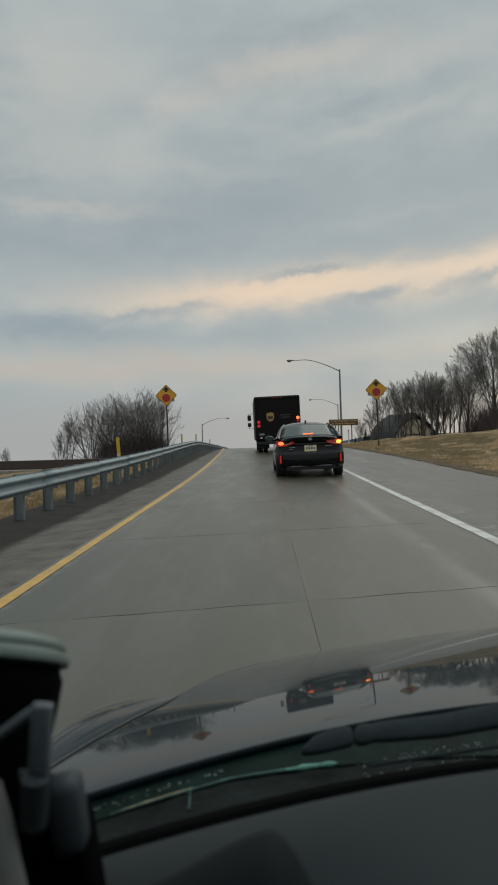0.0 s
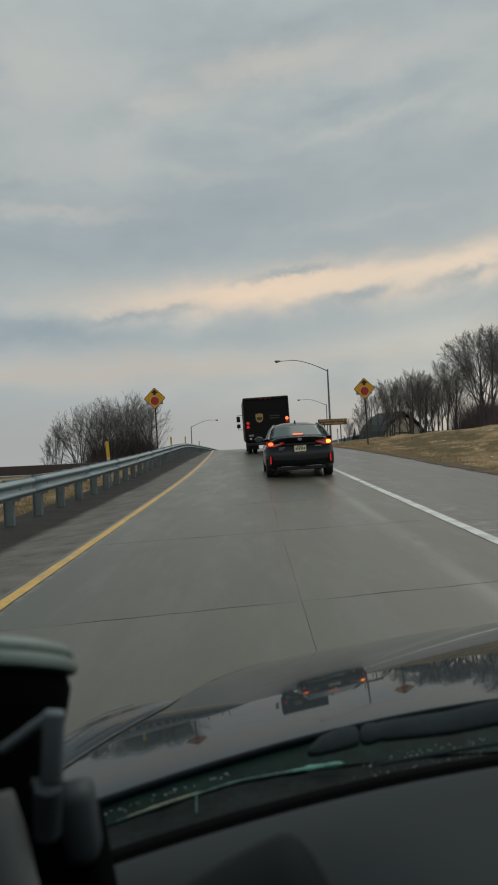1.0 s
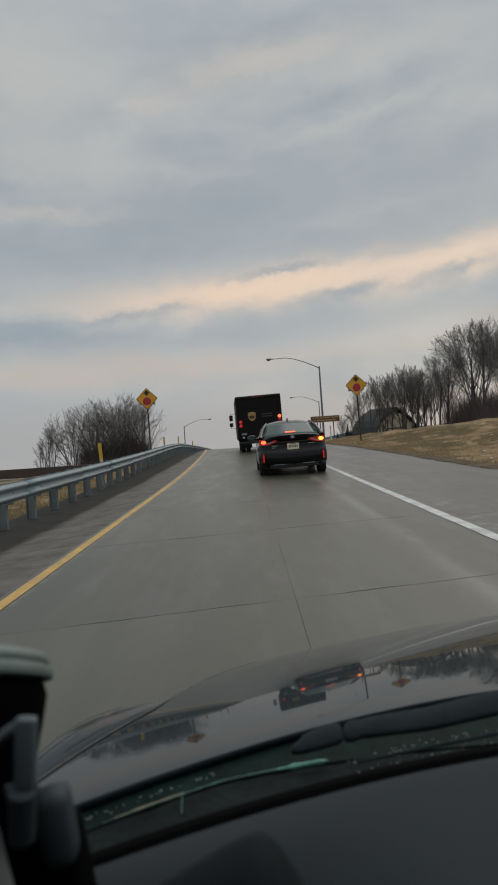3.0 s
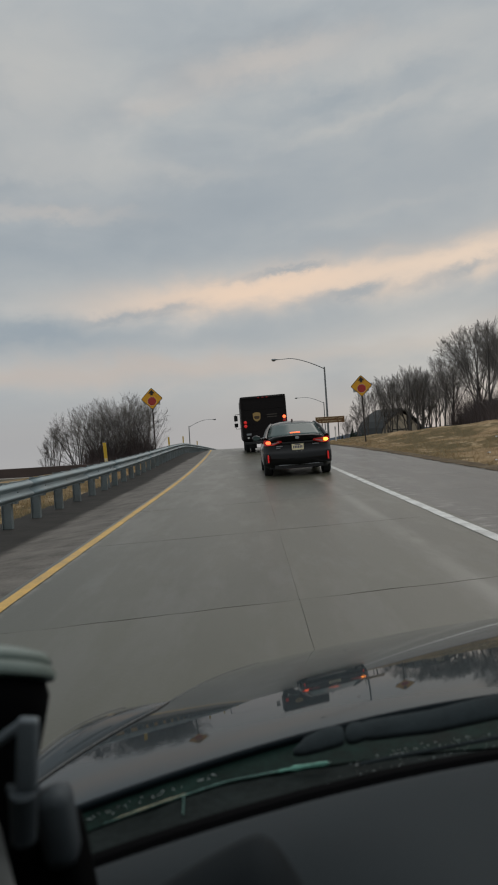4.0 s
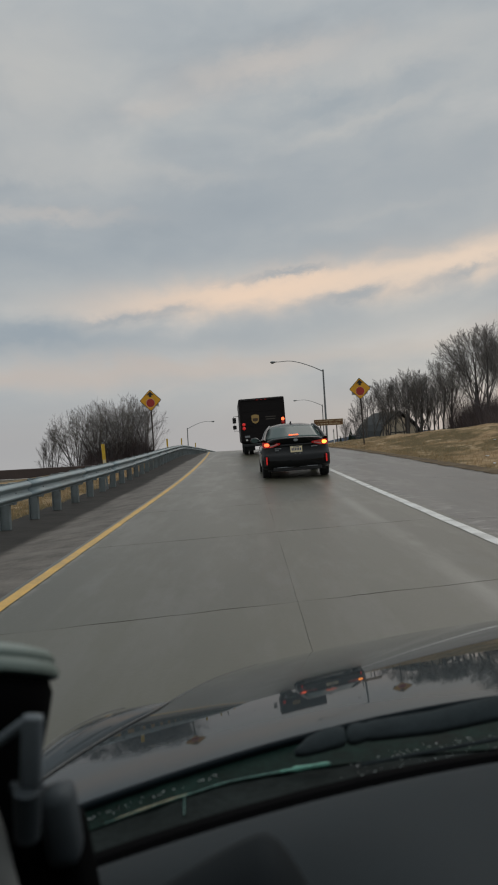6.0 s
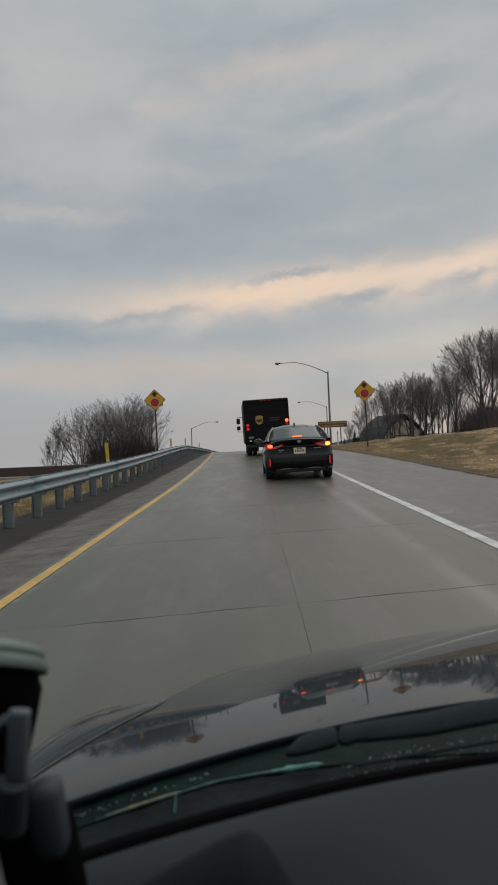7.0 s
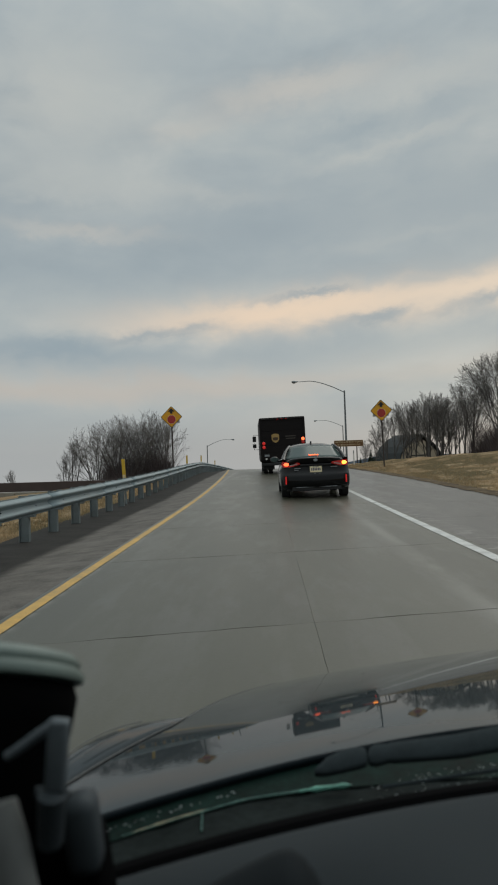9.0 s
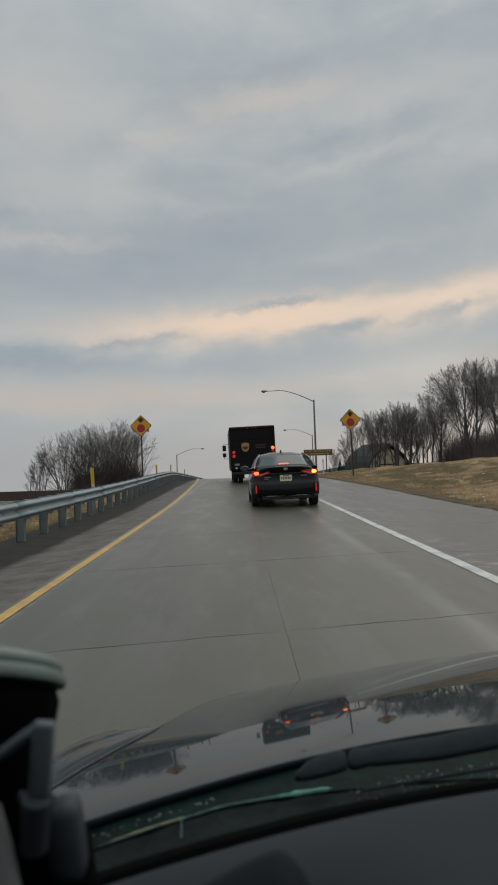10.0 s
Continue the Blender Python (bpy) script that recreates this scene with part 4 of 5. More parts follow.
    for i in range(4):
        bm.faces.new((a[i], b[i], b[(i + 1) % 4], a[(i + 1) % 4]))
    bmesh.ops.recalc_face_normals(bm, faces=bm.faces)
    part("roof_fin", bm, PAINT, c, "small roof aerial fin")
    # underbody closes the car from below
    bm = bmesh.new()
    box(bm, (0, 2.3, 0.24), (1.5, 4.1, 0.06), 0.02)
    part("underbody", bm, TRIM, c)
    return c


sedan((1.235, 18.55, rise(19) - 0.02), 0.6)


def delivery_truck(at, turn):
    c = thing("delivery_truck", "tall dark brown box delivery truck with a bronze shield mark", "truck", at, turn)
    c.matrix_basis = pose(*at, 0, -1.5, turn)
    w, h, l = 2.42, 2.97, 7.0
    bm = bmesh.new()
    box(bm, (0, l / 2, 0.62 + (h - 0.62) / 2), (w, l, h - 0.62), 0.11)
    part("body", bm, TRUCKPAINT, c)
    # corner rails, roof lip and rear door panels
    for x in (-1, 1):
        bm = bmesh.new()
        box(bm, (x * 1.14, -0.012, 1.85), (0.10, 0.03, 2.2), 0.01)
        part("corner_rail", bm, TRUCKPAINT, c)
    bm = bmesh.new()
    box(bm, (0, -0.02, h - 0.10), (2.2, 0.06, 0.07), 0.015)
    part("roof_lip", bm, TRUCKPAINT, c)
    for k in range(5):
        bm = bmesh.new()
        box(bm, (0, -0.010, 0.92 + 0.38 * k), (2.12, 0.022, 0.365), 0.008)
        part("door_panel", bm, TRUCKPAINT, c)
    shield = [(0, -0.25), (0.13, -0.19), (0.19, -0.08), (0.20, 0.18), (0.10, 0.22), (0, 0.235), (-0.10, 0.22), (-0.20, 0.18), (-0.19, -0.08), (-0.13, -0.19)]
    s = part("shield_mark", plate_of(bmesh.new(), [(x - 0.38, z + 1.88) for x, z in shield], -0.030, -0.022), BRONZE, c, "bronze shield-shaped mark")
    part("shield_field", plate_of(bmesh.new(), [(x * 0.72 - 0.38, z * 0.36 + 1.84) for x, z in shield], -0.036, -0.031), BRONZEDARK, s)
    for z, wd in ((1.95, 0.55), (1.83, 0.5)):
        bm = bmesh.new()
        box(bm, (0.42, -0.024, z), (wd, 0.004, 0.05))
        part("text_bar", bm, FAINT, c)
    for x, zs in ((-1.0, (1.62, 1.42)), (1.06, (1.78, 1.60))):
        for i, z in enumerate(zs):
            lit = (x < 0) or i == 0
            soften(part("tail_lamp", lathe(bmesh.new(), [(0.085, 0.0), (0.085, 0.03), (0.05, 0.05), (0.01, 0.055)], 16, pose(x, -0.025, z, 90, 0, 0)), (BRAKE if x > 0 else REFLECTOR) if lit else TAILRED, c, "round red truck lamp"))
    for x in (-0.22, 0, 0.22):
        bm = bmesh.new()
        box(bm, (x, -0.055, h - 0.10), (0.09, 0.02, 0.035), 0.006)
        part("marker_lamp", bm, TAILRED, c)
    bm = bmesh.new()
    box(bm, (0, -0.16, 0.52), (2.3, 0.30, 0.14), 0.03)
    part("rear_bumper", bm, TRIM, c, "black step bumper")
    bm = bmesh.new()
    box(bm, (0, l / 2, 0.55), (0.9, l - 0.4, 0.18), 0.02)
    part("chassis", bm, TRIM, c)
    for x, z, wd, hg, m in ((-0.86, 0.98, 0.26, 0.10, RIM), (-0.90, 0.80, 0.10, 0.08, SIGNWHITE), (-0.30, 0.66, 0.34, 0.22, MOUNTGREY)):
        bm = bmesh.new()
        box(bm, (x, -0.03, z), (wd, 0.012, hg), 0.004)
        part("notice_plate", bm, m, c, "small pale notice plate")
    for x in (-1, 1):
        # mirror bracket with two glasses
        bm = bmesh.new()
        pipe(bm, [(x * 1.2, 6.6, 2.25), (x * 1.48, 6.5, 2.25), (x * 1.48, 6.5, 1.35), (x * 1.2, 6.6, 1.35)], 0.018, 8)
        br = part("mirror_bracket", bm, TRIM, c)
        for z, hh in ((2.0, 0.34), (1.58, 0.24)):
            bm = bmesh.new()
            box(bm, (x * 1.46, 6.46, z), (0.22, 0.07, hh), 0.02)
            part("mirror", bm, TRIM, br)
        for y0, xo in ((1.5, 0.95), (1.5, 0.68), (5.9, 0.98)):
            wheel(c, (x * xo, y0, 0.40), 0.40, 0.24)
    bm = bmesh.new()
    box(bm, (-0.70, 0.9, 0.42), (0.45, 0.02, 0.4), 0.004)
    part("mud_flap", bm, TRIM, c)
    bm = bmesh.new()
    box(bm, (0.70, 0.9, 0.42), (0.45, 0.02, 0.4), 0.004)
    part("mud_flap", bm, TRIM, c)


delivery_truck((0.86, 38, rise(39)), 1.2)


# ---- the car the camera rides in ----
K = 1.15


def hood_z(x, y):
    """Height of the bonnet: a crowned panel that falls away to the front and to its edge."""
    a, b = x / K, y / K - 1.15
    z = 0.80 + 0.1163 * a - 0.2085 * b + 0.5 * (-0.1773 * a * a + 0.22 * a * b - 0.1862 * b * b)
    far = max(0.0, y - 1.95)
    out = max(0.0, x - 0.55)
    return 1.2 + K * (z - 1.2) - 1.6 * far * far - 0.12 * out * out


def hood_gap(y):
    """The line between bonnet and fender."""
    return -0.283 + 0.20 * (y - 0.85) + 0.18 * (y - 0.85) ** 2 * (1 if y < 1.4 else 0) + (0.18 * 0.3025 if y >= 1.4 else 0) - 0.036 * smooth(1.20, 1.42, y) * smooth(2.0, 1.55, y)


def hood_rear(x):
    a = x / K - 0.4
    return K * (0.87 - 0.62 * a * a)


own = thing("own_car", "dark grey car seen from its driver's seat, wet bonnet ahead", "car")


def own_hood():
    verts, faces = [], []
    cols = [0.0, 0.0008, 0.0016, 0.003] + [0.02 + 0.98 * i / 44 for i in range(45)]
    lines = [0.0, 0.0012, 0.0024, 0.0045] + [0.02 + 0.98 * j / 60 for j in range(61)]
    nx, ny = len(cols) - 1, len(lines) - 1
    for j, v in enumerate(lines):
        for i, u in enumerate(cols):
            # rows run from the rear edge to the nose; columns from the fender gap to the far side
            yf = 2.25
            x0 = 0.0
            y = 0.0
            x = -0.3 + 1.6 * u
            for _ in range(4):
                y0 = hood_rear(x)
                y = y0 + (yf - y0) * v
                x0 = hood_gap(y)
                x = x0 + (1.0 - 2 * x0) * u
            z = hood_z(x, y)
            if j == 0:
                z -= 0.010
            if i == 0:
                z -= 0.005
            verts.append((x, y, z))
    n = nx + 1
    for j in range(ny):
        for i in range(nx):
            faces.append((j * n + i, j * n + i + 1, (j + 1) * n + i + 1, (j + 1) * n + i))
    ob = solid("bonnet", verts, faces, HOODPAINT, own, "dark grey wet bonnet that mirrors the sky and the car ahead", smooth=True)
    mod = ob.modifiers.new("thick", "SOLIDIFY")
    mod.thickness, mod.offset = 0.010, -1


own_hood()


def wing_width(y):
    return 0.05 + 0.95 * max(0.0, math.sin(math.pi * min(1.0, max(0.0, (y - 0.62) / 0.68)) ** 2.1)) ** 0.8


def own_fender(side):
    """A narrow shoulder outside the bonnet gap that rolls over into the wing."""
    prof = [(-0.0025, -0.006), (-0.004, 0.0), (-0.018, 0.003), (-0.036, 0.007), (-0.052, 0.009), (-0.064, 0.002), (-0.072, -0.026), (-0.077, -0.06), (-0.081, -0.14), (-0.085, -0.30)]
    verts, faces = [], []
    ys = steps((0.58, 2.1, 0.04))
    for y in ys:
        xg = hood_gap(y)
        w = wing_width(y)
        zg = hood_z(xg, y)
        for dx, dz in prof:
            dx *= 1.2
            if side < 0:
                verts.append((xg + dx * w, y, zg + (dz * w if dz > -0.03 else dz)))
            else:
                verts.append((1.0 - xg - dx * w, y, hood_z(1.0 - xg, y) + (dz * w if dz > -0.03 else dz)))
    n = len(prof)
    for j in range(len(ys) - 1):
        for i in range(n - 1):
            q = (j * n + i + 1, j * n + i, (j + 1) * n + i, (j + 1) * n + i + 1)
            faces.append(q if side < 0 else q[::-1])
    ob = solid("wing", verts, faces, HOODPAINT, own, "dark grey front wing beside the bonnet", smooth=True)
    mod = ob.modifiers.new("thick", "SOLIDIFY")
    mod.thickness, mod.offset = 0.006, -1


def panel_edge(name, off, lift, y0, y1, radius):
    """A thin pale bead laid along the panel, a highlight put into colour and shape."""
    pts = []
    for y in steps((y0, y1, 0.03)):
        xg, w = hood_gap(y), wing_width(y)
        pts.append((xg + off * w - 0.003, y, hood_z(xg, y) + lift * w + 0.0005))
    soften(part(name, pipe(bmesh.new(), pts, radius, 8), EDGEGLINT, own, "thin pale bead drawn as a highlight on the panel"), 80)


# lighter grey than the paint, so the beads read as glints of sky
EDGEGLINT = mat("painted_edge_glint", (0.10, 0.10, 0.098), 0.35, scale=30, vary=0.4, fine=140, spec=0.5)
panel_edge("bonnet_glint", 0.0, 0.001, 0.80, 1.31, 0.0011)
panel_edge("wing_glint", -0.060, 0.0125, 0.86, 1.21, 0.0010)
panel_edge("loop_glint", -0.032, 0.0135, 1.00, 1.14, 0.0009)
own_fender(-1)
own_fender(1)


CX = 0.50    # the car's middle line


def side_x(y):
    """Outer line of the car's flank, on the driver's side."""
    return -0.36 + 0.10 * smooth(-1.9, -2.7, y) + 0.26 * smooth(1.55, 2.25, y)


def wing_top(y):
    """Height of the outer wing, well below the bonnet's edge."""
    return 0.86 + (min(0.62, hood_z(hood_gap(max(y, 0.8)), max(y, 0.8)) - 0.13) - 0.86) * smooth(0.35, 0.75, y) - 0.14 * smooth(1.35, 1.95, y)


def own_body():
    """The rest of the car: flanks, nose, tail, roof, pillars, seats' row and wheels."""
    def flank(side):
        ys = steps((-2.65, 2.2, 0.12))
        prof = [(0.0, 0.0), (0.35, 0.03), (0.65, 0.03), (0.88, 0.012), (1.0, -0.05)]
        verts, faces = [], []
        for y in ys:
            x = side_x(y)
            top = wing_top(y)
            for t, out in prof:
                px = x - out
                verts.append((px if side < 0 else 2 * CX - px, y, top + (0.22 - top) * t))
        n = len(prof)
        for j in range(len(ys) - 1):
            for i in range(n - 1):
                q = (j * n + i, j * n + i + 1, (j + 1) * n + i + 1, (j + 1) * n + i)
                faces.append(q if side > 0 else q[::-1])
        ob = solid("flank", verts, faces, HOODPAINT, own, "dark grey door and wing panel", smooth=True)
        mod = ob.modifiers.new("thick", "SOLIDIFY")
        mod.thickness, mod.offset = 0.02, -1
    def wing_roll(side):
        """The rounded shoulder between the bonnet's edge and the flank."""
        ys = steps((0.72, 2.2, 0.06))
        verts, faces = [], []
        for y in ys:
            x1, z1 = side_x(y), wing_top(y)
            x0 = hood_gap(y) - 0.02
            z0 = hood_z(hood_gap(y), y) - 0.11 - 0.14 * smooth(1.35, 1.95, y)
            for t in (0.0, 0.2, 0.45, 0.7, 0.9, 1.0):
                px = x0 + (x1 - x0) * t
                verts.append((px if side < 0 else 2 * CX - px, y, z0 + (z1 - z0) * t * t))
        for j in range(len(ys) - 1):
            for i in range(5):
                q = (j * 6 + i, j * 6 + i + 1, (j + 1) * 6 + i + 1, (j + 1) * 6 + i)
                faces.append(q if side > 0 else q[::-1])
        ob = solid("outer_wing", verts, faces, HOODPAINT, own, "dark grey rounded front wing", smooth=True)
        mod = ob.modifiers.new("thick", "SOLIDIFY")
        mod.thickness, mod.offset = 0.012, -1
    for side in (-1, 1):
        flank(side)
        wing_roll(side)
        mx = lambda x: x if side < 0 else 2 * CX - x
        bm = bmesh.new()
        pipe(bm, [(mx(-0.37), 0.80, 0.86), (mx(-0.33), 0.55, 1.05), (mx(-0.22), 0.18, 1.33), (mx(-0.15), 0.02, 1.41)], [0.03, 0.032, 0.032, 0.03], 8)
        soften(part("front_pillar", bm, TRIM, own), 80)
        bm = bmesh.new()
        pipe(bm, [(mx(-0.38), -0.75, 0.86), (mx(-0.20), -0.75, 1.40)], 0.035, 8)
        soften(part("door_pillar", bm, TRIM, own), 80)
        bm = bmesh.new()
        pipe(bm, [(mx(-0.34), -2.05, 0.92), (mx(-0.27), -1.75, 1.15), (mx(-0.16), -1.35, 1.37)], [0.06, 0.055, 0.04], 8)
        soften(part("rear_pillar", bm, HOODPAINT, own), 80)
        # opaque panes out of view, added to keep side light off the dashboard
        for pts in ([(-0.372, 0.74, 0.872), (-0.335, 0.52, 1.06), (-0.225, 0.16, 1.33), (-0.160, 0.0, 1.40), (-0.195, -0.74, 1.395), (-0.378, -0.74, 0.872)],
                    [(-0.378, -0.76, 0.872), (-0.195, -0.76, 1.395), (-0.165, -1.36, 1.365), (-0.27, -1.75, 1.15), (-0.335, -2.0, 0.93)]):
            bm = bmesh.new()
            q = [bm.verts.new((mx(x), y, z)) for x, y, z in pts]
            bm.faces.new(q if side > 0 else q[::-1])
            mod = part("side_window", bm, DARKGLASS, own, "unseen opaque side pane, added to darken the cabin").modifiers.new("thick", "SOLIDIFY")
            mod.thickness = 0.005
        wheel(own, (mx(-0.27), -1.45, 0.32), 0.32, 0.21)
        wheel(own, (mx(-0.24), 1.28, 0.31), 0.31, 0.21)
    lat = [-1, -0.95, -0.8, -0.4, 0, 0.4, 0.8, 0.95, 1]
    def sheet(name, rows, label, drop):
        verts = [(CX + t * w, y, z - drop * t * t - drop * abs(t) ** 8) for y, z, w in rows for t in lat]
        n = len(lat)
        faces = [(j * n + i, j * n + i + 1, (j + 1) * n + i + 1, (j + 1) * n + i) for j in range(len(rows) - 1) for i in range(n - 1)]
        ob = solid(name, verts, faces, HOODPAINT, own, label, smooth=True)
        mod = ob.modifiers.new("thick", "SOLIDIFY")
        mod.thickness, mod.offset = 0.025, -1
    sheet("roof", [(-1.40, 1.385, 0.62), (-1.1, 1.43, 0.64), (-0.6, 1.455, 0.655), (-0.2, 1.445, 0.65), (0.02, 1.42, 0.63)], "dark grey roof", 0.03)
    sheet("boot_lid", [(-2.72, 0.62, 0.72), (-2.70, 0.88, 0.76), (-2.62, 0.97, 0.78), (-2.2, 0.985, 0.80), (-1.95, 0.97, 0.82)], "dark grey boot lid", 0.03)
    sheet("rear_bumper", [(-2.70, 0.25, 0.72), (-2.76, 0.34, 0.76), (-2.77, 0.55, 0.77), (-2.71, 0.63, 0.74)], "", 0.0)
    pts = [(-0.62, -1.98, 0.965), (0.62, -1.98, 0.965), (0.52, -1.40, 1.37), (-0.52, -1.40, 1.37)]
    bm = bmesh.new()
    q = [bm.verts.new((CX + x, y, z)) for x, y, z in pts]
    bm.faces.new(q)
    ob = part("rear_window", bm, DARKGLASS, own, "tinted rear window")
    mod = ob.modifiers.new("thick", "SOLIDIFY")
    mod.thickness = 0.006
    bm = bmesh.new()
    box(bm, (CX, 2.10, 0.30), (1.28, 0.22, 0.24), 0.09)
    part("front_bumper", bm, HOODPAINT, own)
    bm = bmesh.new()
    box(bm, (CX, -0.4, 0.26), (1.5, 4.2, 0.06), 0.01)
    part("floor_pan", bm, TRIM, own)
    bm = bmesh.new()
    box(bm, (CX, -1.55, 0.62), (1.35, 0.55, 0.5), 0.08)
    part("rear_seat", bm, DASHMAT, own)


own_body()


def dash_edge(x):
    """y of the dashboard's far edge."""
    return 0.643 + 0.42 * x - 0.48 * x * x if x < 0.44 else 0.735 - 0.48 * (x - 0.44) ** 2


def own_dash():
    xs = steps((-0.36, 1.1, 0.03))
    prof = [(-0.005, -0.05), (0.0, -0.012), (-0.006, -0.003), (-0.02, 0.0)] + [(-0.02 - 0.019 * k, 0.002) for k in range(1, 20)] + [(-0.40, -0.006), (-0.47, -0.03), (-0.49, -0.10), (-0.49, -0.30)]
    verts, faces = [], []
    for x in xs:
        e = dash_edge(x)
        for dy, dz in prof:
            y = e + dy * (e / 0.64)
            # the top falls away in front of the driver, towards the instruments
            hump = -0.75 * (math.sqrt(max(0.0, -dy - 0.055) ** 2 + 0.0009) - 0.03) * (1 - smooth(-0.03, 0.13, x)) if dy > -0.41 else -0.23 * (1 - smooth(-0.03, 0.13, x))
            verts.append((x, y, 0.865 + dz + hump))
    n = len(prof)
    for j in range(len(xs) - 1):
        for i in range(n - 1):
            faces.append((j * n + i, j * n + i + 1, (j + 1) * n + i + 1, (j + 1) * n + i))
    ob = solid("dashboard", verts, faces, DASHMAT, own, "matt dark grey dashboard top", smooth=True)
    soften(ob, 60)
    # black frit and rubber along the foot of the windscreen
    pts = [(x, dash_edge(x) + 0.012, 0.8475) for x in steps((-0.36, 1.0, 0.04))]
    soften(part("windscreen_seal", pipe(bmesh.new(), pts, 0.016, 10), CUPBLACK, own, "black rubber windscreen seal"))
    # cowl between seal and bonnet
    xs = steps((-0.36, 1.05, 0.025))
    verts, faces = [], []
    r = random.Random(3)
    for x in xs:
        a, b = dash_edge(x) + 0.004, hood_rear(x) + 0.01
        za, zb = 0.838, hood_z(x, hood_rear(x)) - 0.012
        for k in range(9):
            t = k / 8
            dip = -0.020 * math.sin(math.pi * t) + r.uniform(-0.0015, 0.0015)
            verts.append((x, a + (b - a) * t, za + (zb - za) * t + dip))
    for j in range(len(xs) - 1):
        for i in range(8):
            faces.append((j * 9 + i, j * 9 + i + 1, (j + 1) * 9 + i + 1, (j + 1) * 9 + i))
    solid("cowl", verts, faces, COWLMAT, own, "black wet cowl panel at the foot of the windscreen", smooth=True)
    # dark wet glass between the bonnet's rear edge and the glass edge
    def cowl_at(x, t, lift):
        a, b = dash_edge(x) + 0.004, hood_rear(x) + 0.01
        zb = hood_z(x, hood_rear(x)) - 0.012
        return (x, a + (b - a) * t, 0.838 + (zb - 0.838) * t - 0.020 * math.sin(math.pi * t) + lift)
    grid("glass_band", xs, [0.80, 0.85, 0.90, 0.95, 1.0], lambda x, t: cowl_at(x, t - 0.9 * max(0.0, x + 0.05) * (1 - t) * 5, 0.0025), GREENDARK, own, "dark green wet foot of the windscreen glass")
    # the green edge of the glass, crusted with pale residue
    def strip(name, x0, x1, rad, m, label, f, lift):
        pts = []
        for x in steps((x0, x1, 0.008)):
            a, b = dash_edge(x), hood_rear(x)
            pts.append((x, a + (b - a) * f(x), lift + 0.0))
        rr = random.Random(name)
        part(name, pipe(bmesh.new(), [(x, y, 0.842 + (hood_z(x, hood_rear(x)) - 0.012 - 0.838) * f(x) - 0.018 * math.sin(math.pi * f(x)) + 0.003) for x, y, _ in pts],
                        [rad * rr.uniform(0.5, 1.35) * (0.35 + 0.65 * smooth(0, 0.6, k / len(pts))) for k, _ in enumerate(pts)], 6), m, own, label)
    strip("glass_edge", -0.175, 0.071, 0.0011, GREENGLASS, "green edge of the windscreen glass", lambda x: 0.80 - 0.9 * max(0.0, x + 0.05), 0)
    strip("residue", -0.165, -0.095, 0.0015, RESIDUE, "pale dried residue on the glass edge", lambda x: 0.805, 0)
    strip("residue", 0.006, 0.068, 0.0036, CRUST, "pale green crust on the glass edge", lambda x: 0.80 - 0.9 * max(0.0, x + 0.05), 0)
    part("glass_mark", pipe(bmesh.new(), [cowl_at(-0.098, 0.80, 0.004), cowl_at(-0.0965, 0.72, 0.004), cowl_at(-0.095, 0.63, 0.004)], 0.0008, 6), GREENGLASS, own, "short green line on the glass foot")
    # drops
    bm = bmesh.new()
    for k in range(520):
        x = r.uniform(-0.24, -0.06) if k < 45 else (r.uniform(0.06, 0.42) if k < 300 else r.uniform(-0.1, 0.45))
        t = r.gauss(0.93, 0.02) if k < 45 else (r.gauss(0.45, 0.10) if k < 300 else r.gauss(0.25, 0.12))
        if k >= 420:
            x, t = r.uniform(0.10, 0.34), r.gauss(0.66, 0.025)
        t = min(0.98, max(0.04, t))
        a, b = dash_edge(x), hood_rear(x)
        z = 0.838 + (hood_z(x, b) - 0.012 - 0.838) * t - 0.018 * math.sin(math.pi * t) + 0.002
        s = 0.0003 + 0.0006 * r.random() ** 2 * (1.4 if k < 45 else 1.0)
        bmesh.ops.create_icosphere(bm, subdivisions=1, radius=s, matrix=pose(x, a + (b - a) * t, z) @ Matrix.Diagonal((1.5, 1.0, 0.7, 1)))
    drops = part("water_drops", bm, DROP, own, "bright water drops on the cowl")
    tagged(drops, kind="stuff")
    bm = bmesh.new()
    for _ in range(30):
        x = r.uniform(-0.2, 0.7)
        y = r.uniform(hood_rear(x) + 0.05, 1.7)
        s = r.uniform(0.001, 0.0028)
        bmesh.ops.create_icosphere(bm, subdivisions=1, radius=s, matrix=pose(x, y, hood_z(x, y), 0, 0, r.uniform(0, 180)) @ Matrix.Diagonal((2.0, 0.8, 0.25, 1)))
    specks = part("bonnet_specks", bm, TRIM, own, "dark specks of dirt on the bonnet")
    tagged(specks, kind="stuff")
    # wiper: linkage cover, knuckle and blade
    across, up = Vector((0, 0.80, 0.60)), Vector((0, -0.60, 0.80))
    def flat_arm(bm, pts, halves):
        """A flat bar with rolled edges, swept along pts."""
        sect = [(-1, -0.003), (-1, 0.001), (-0.93, 0.0032), (-0.75, 0.0045), (0.0, 0.0055), (0.75, 0.0045), (0.93, 0.0032), (1, 0.001), (1, -0.003)]
        rings = [[bm.verts.new(Vector(p) + across * (u * h) + up * v) for u, v in sect] for p, h in zip(pts, halves)]
        for q, w in zip(rings, rings[1:]):
            for i in range(len(sect)):
                k = (i + 1) % len(sect)
                bm.faces.new((q[i], w[i], w[k], q[k]))
        bm.faces.new(rings[0])
        bm.faces.new(rings[-1][::-1])
    bm = bmesh.new()
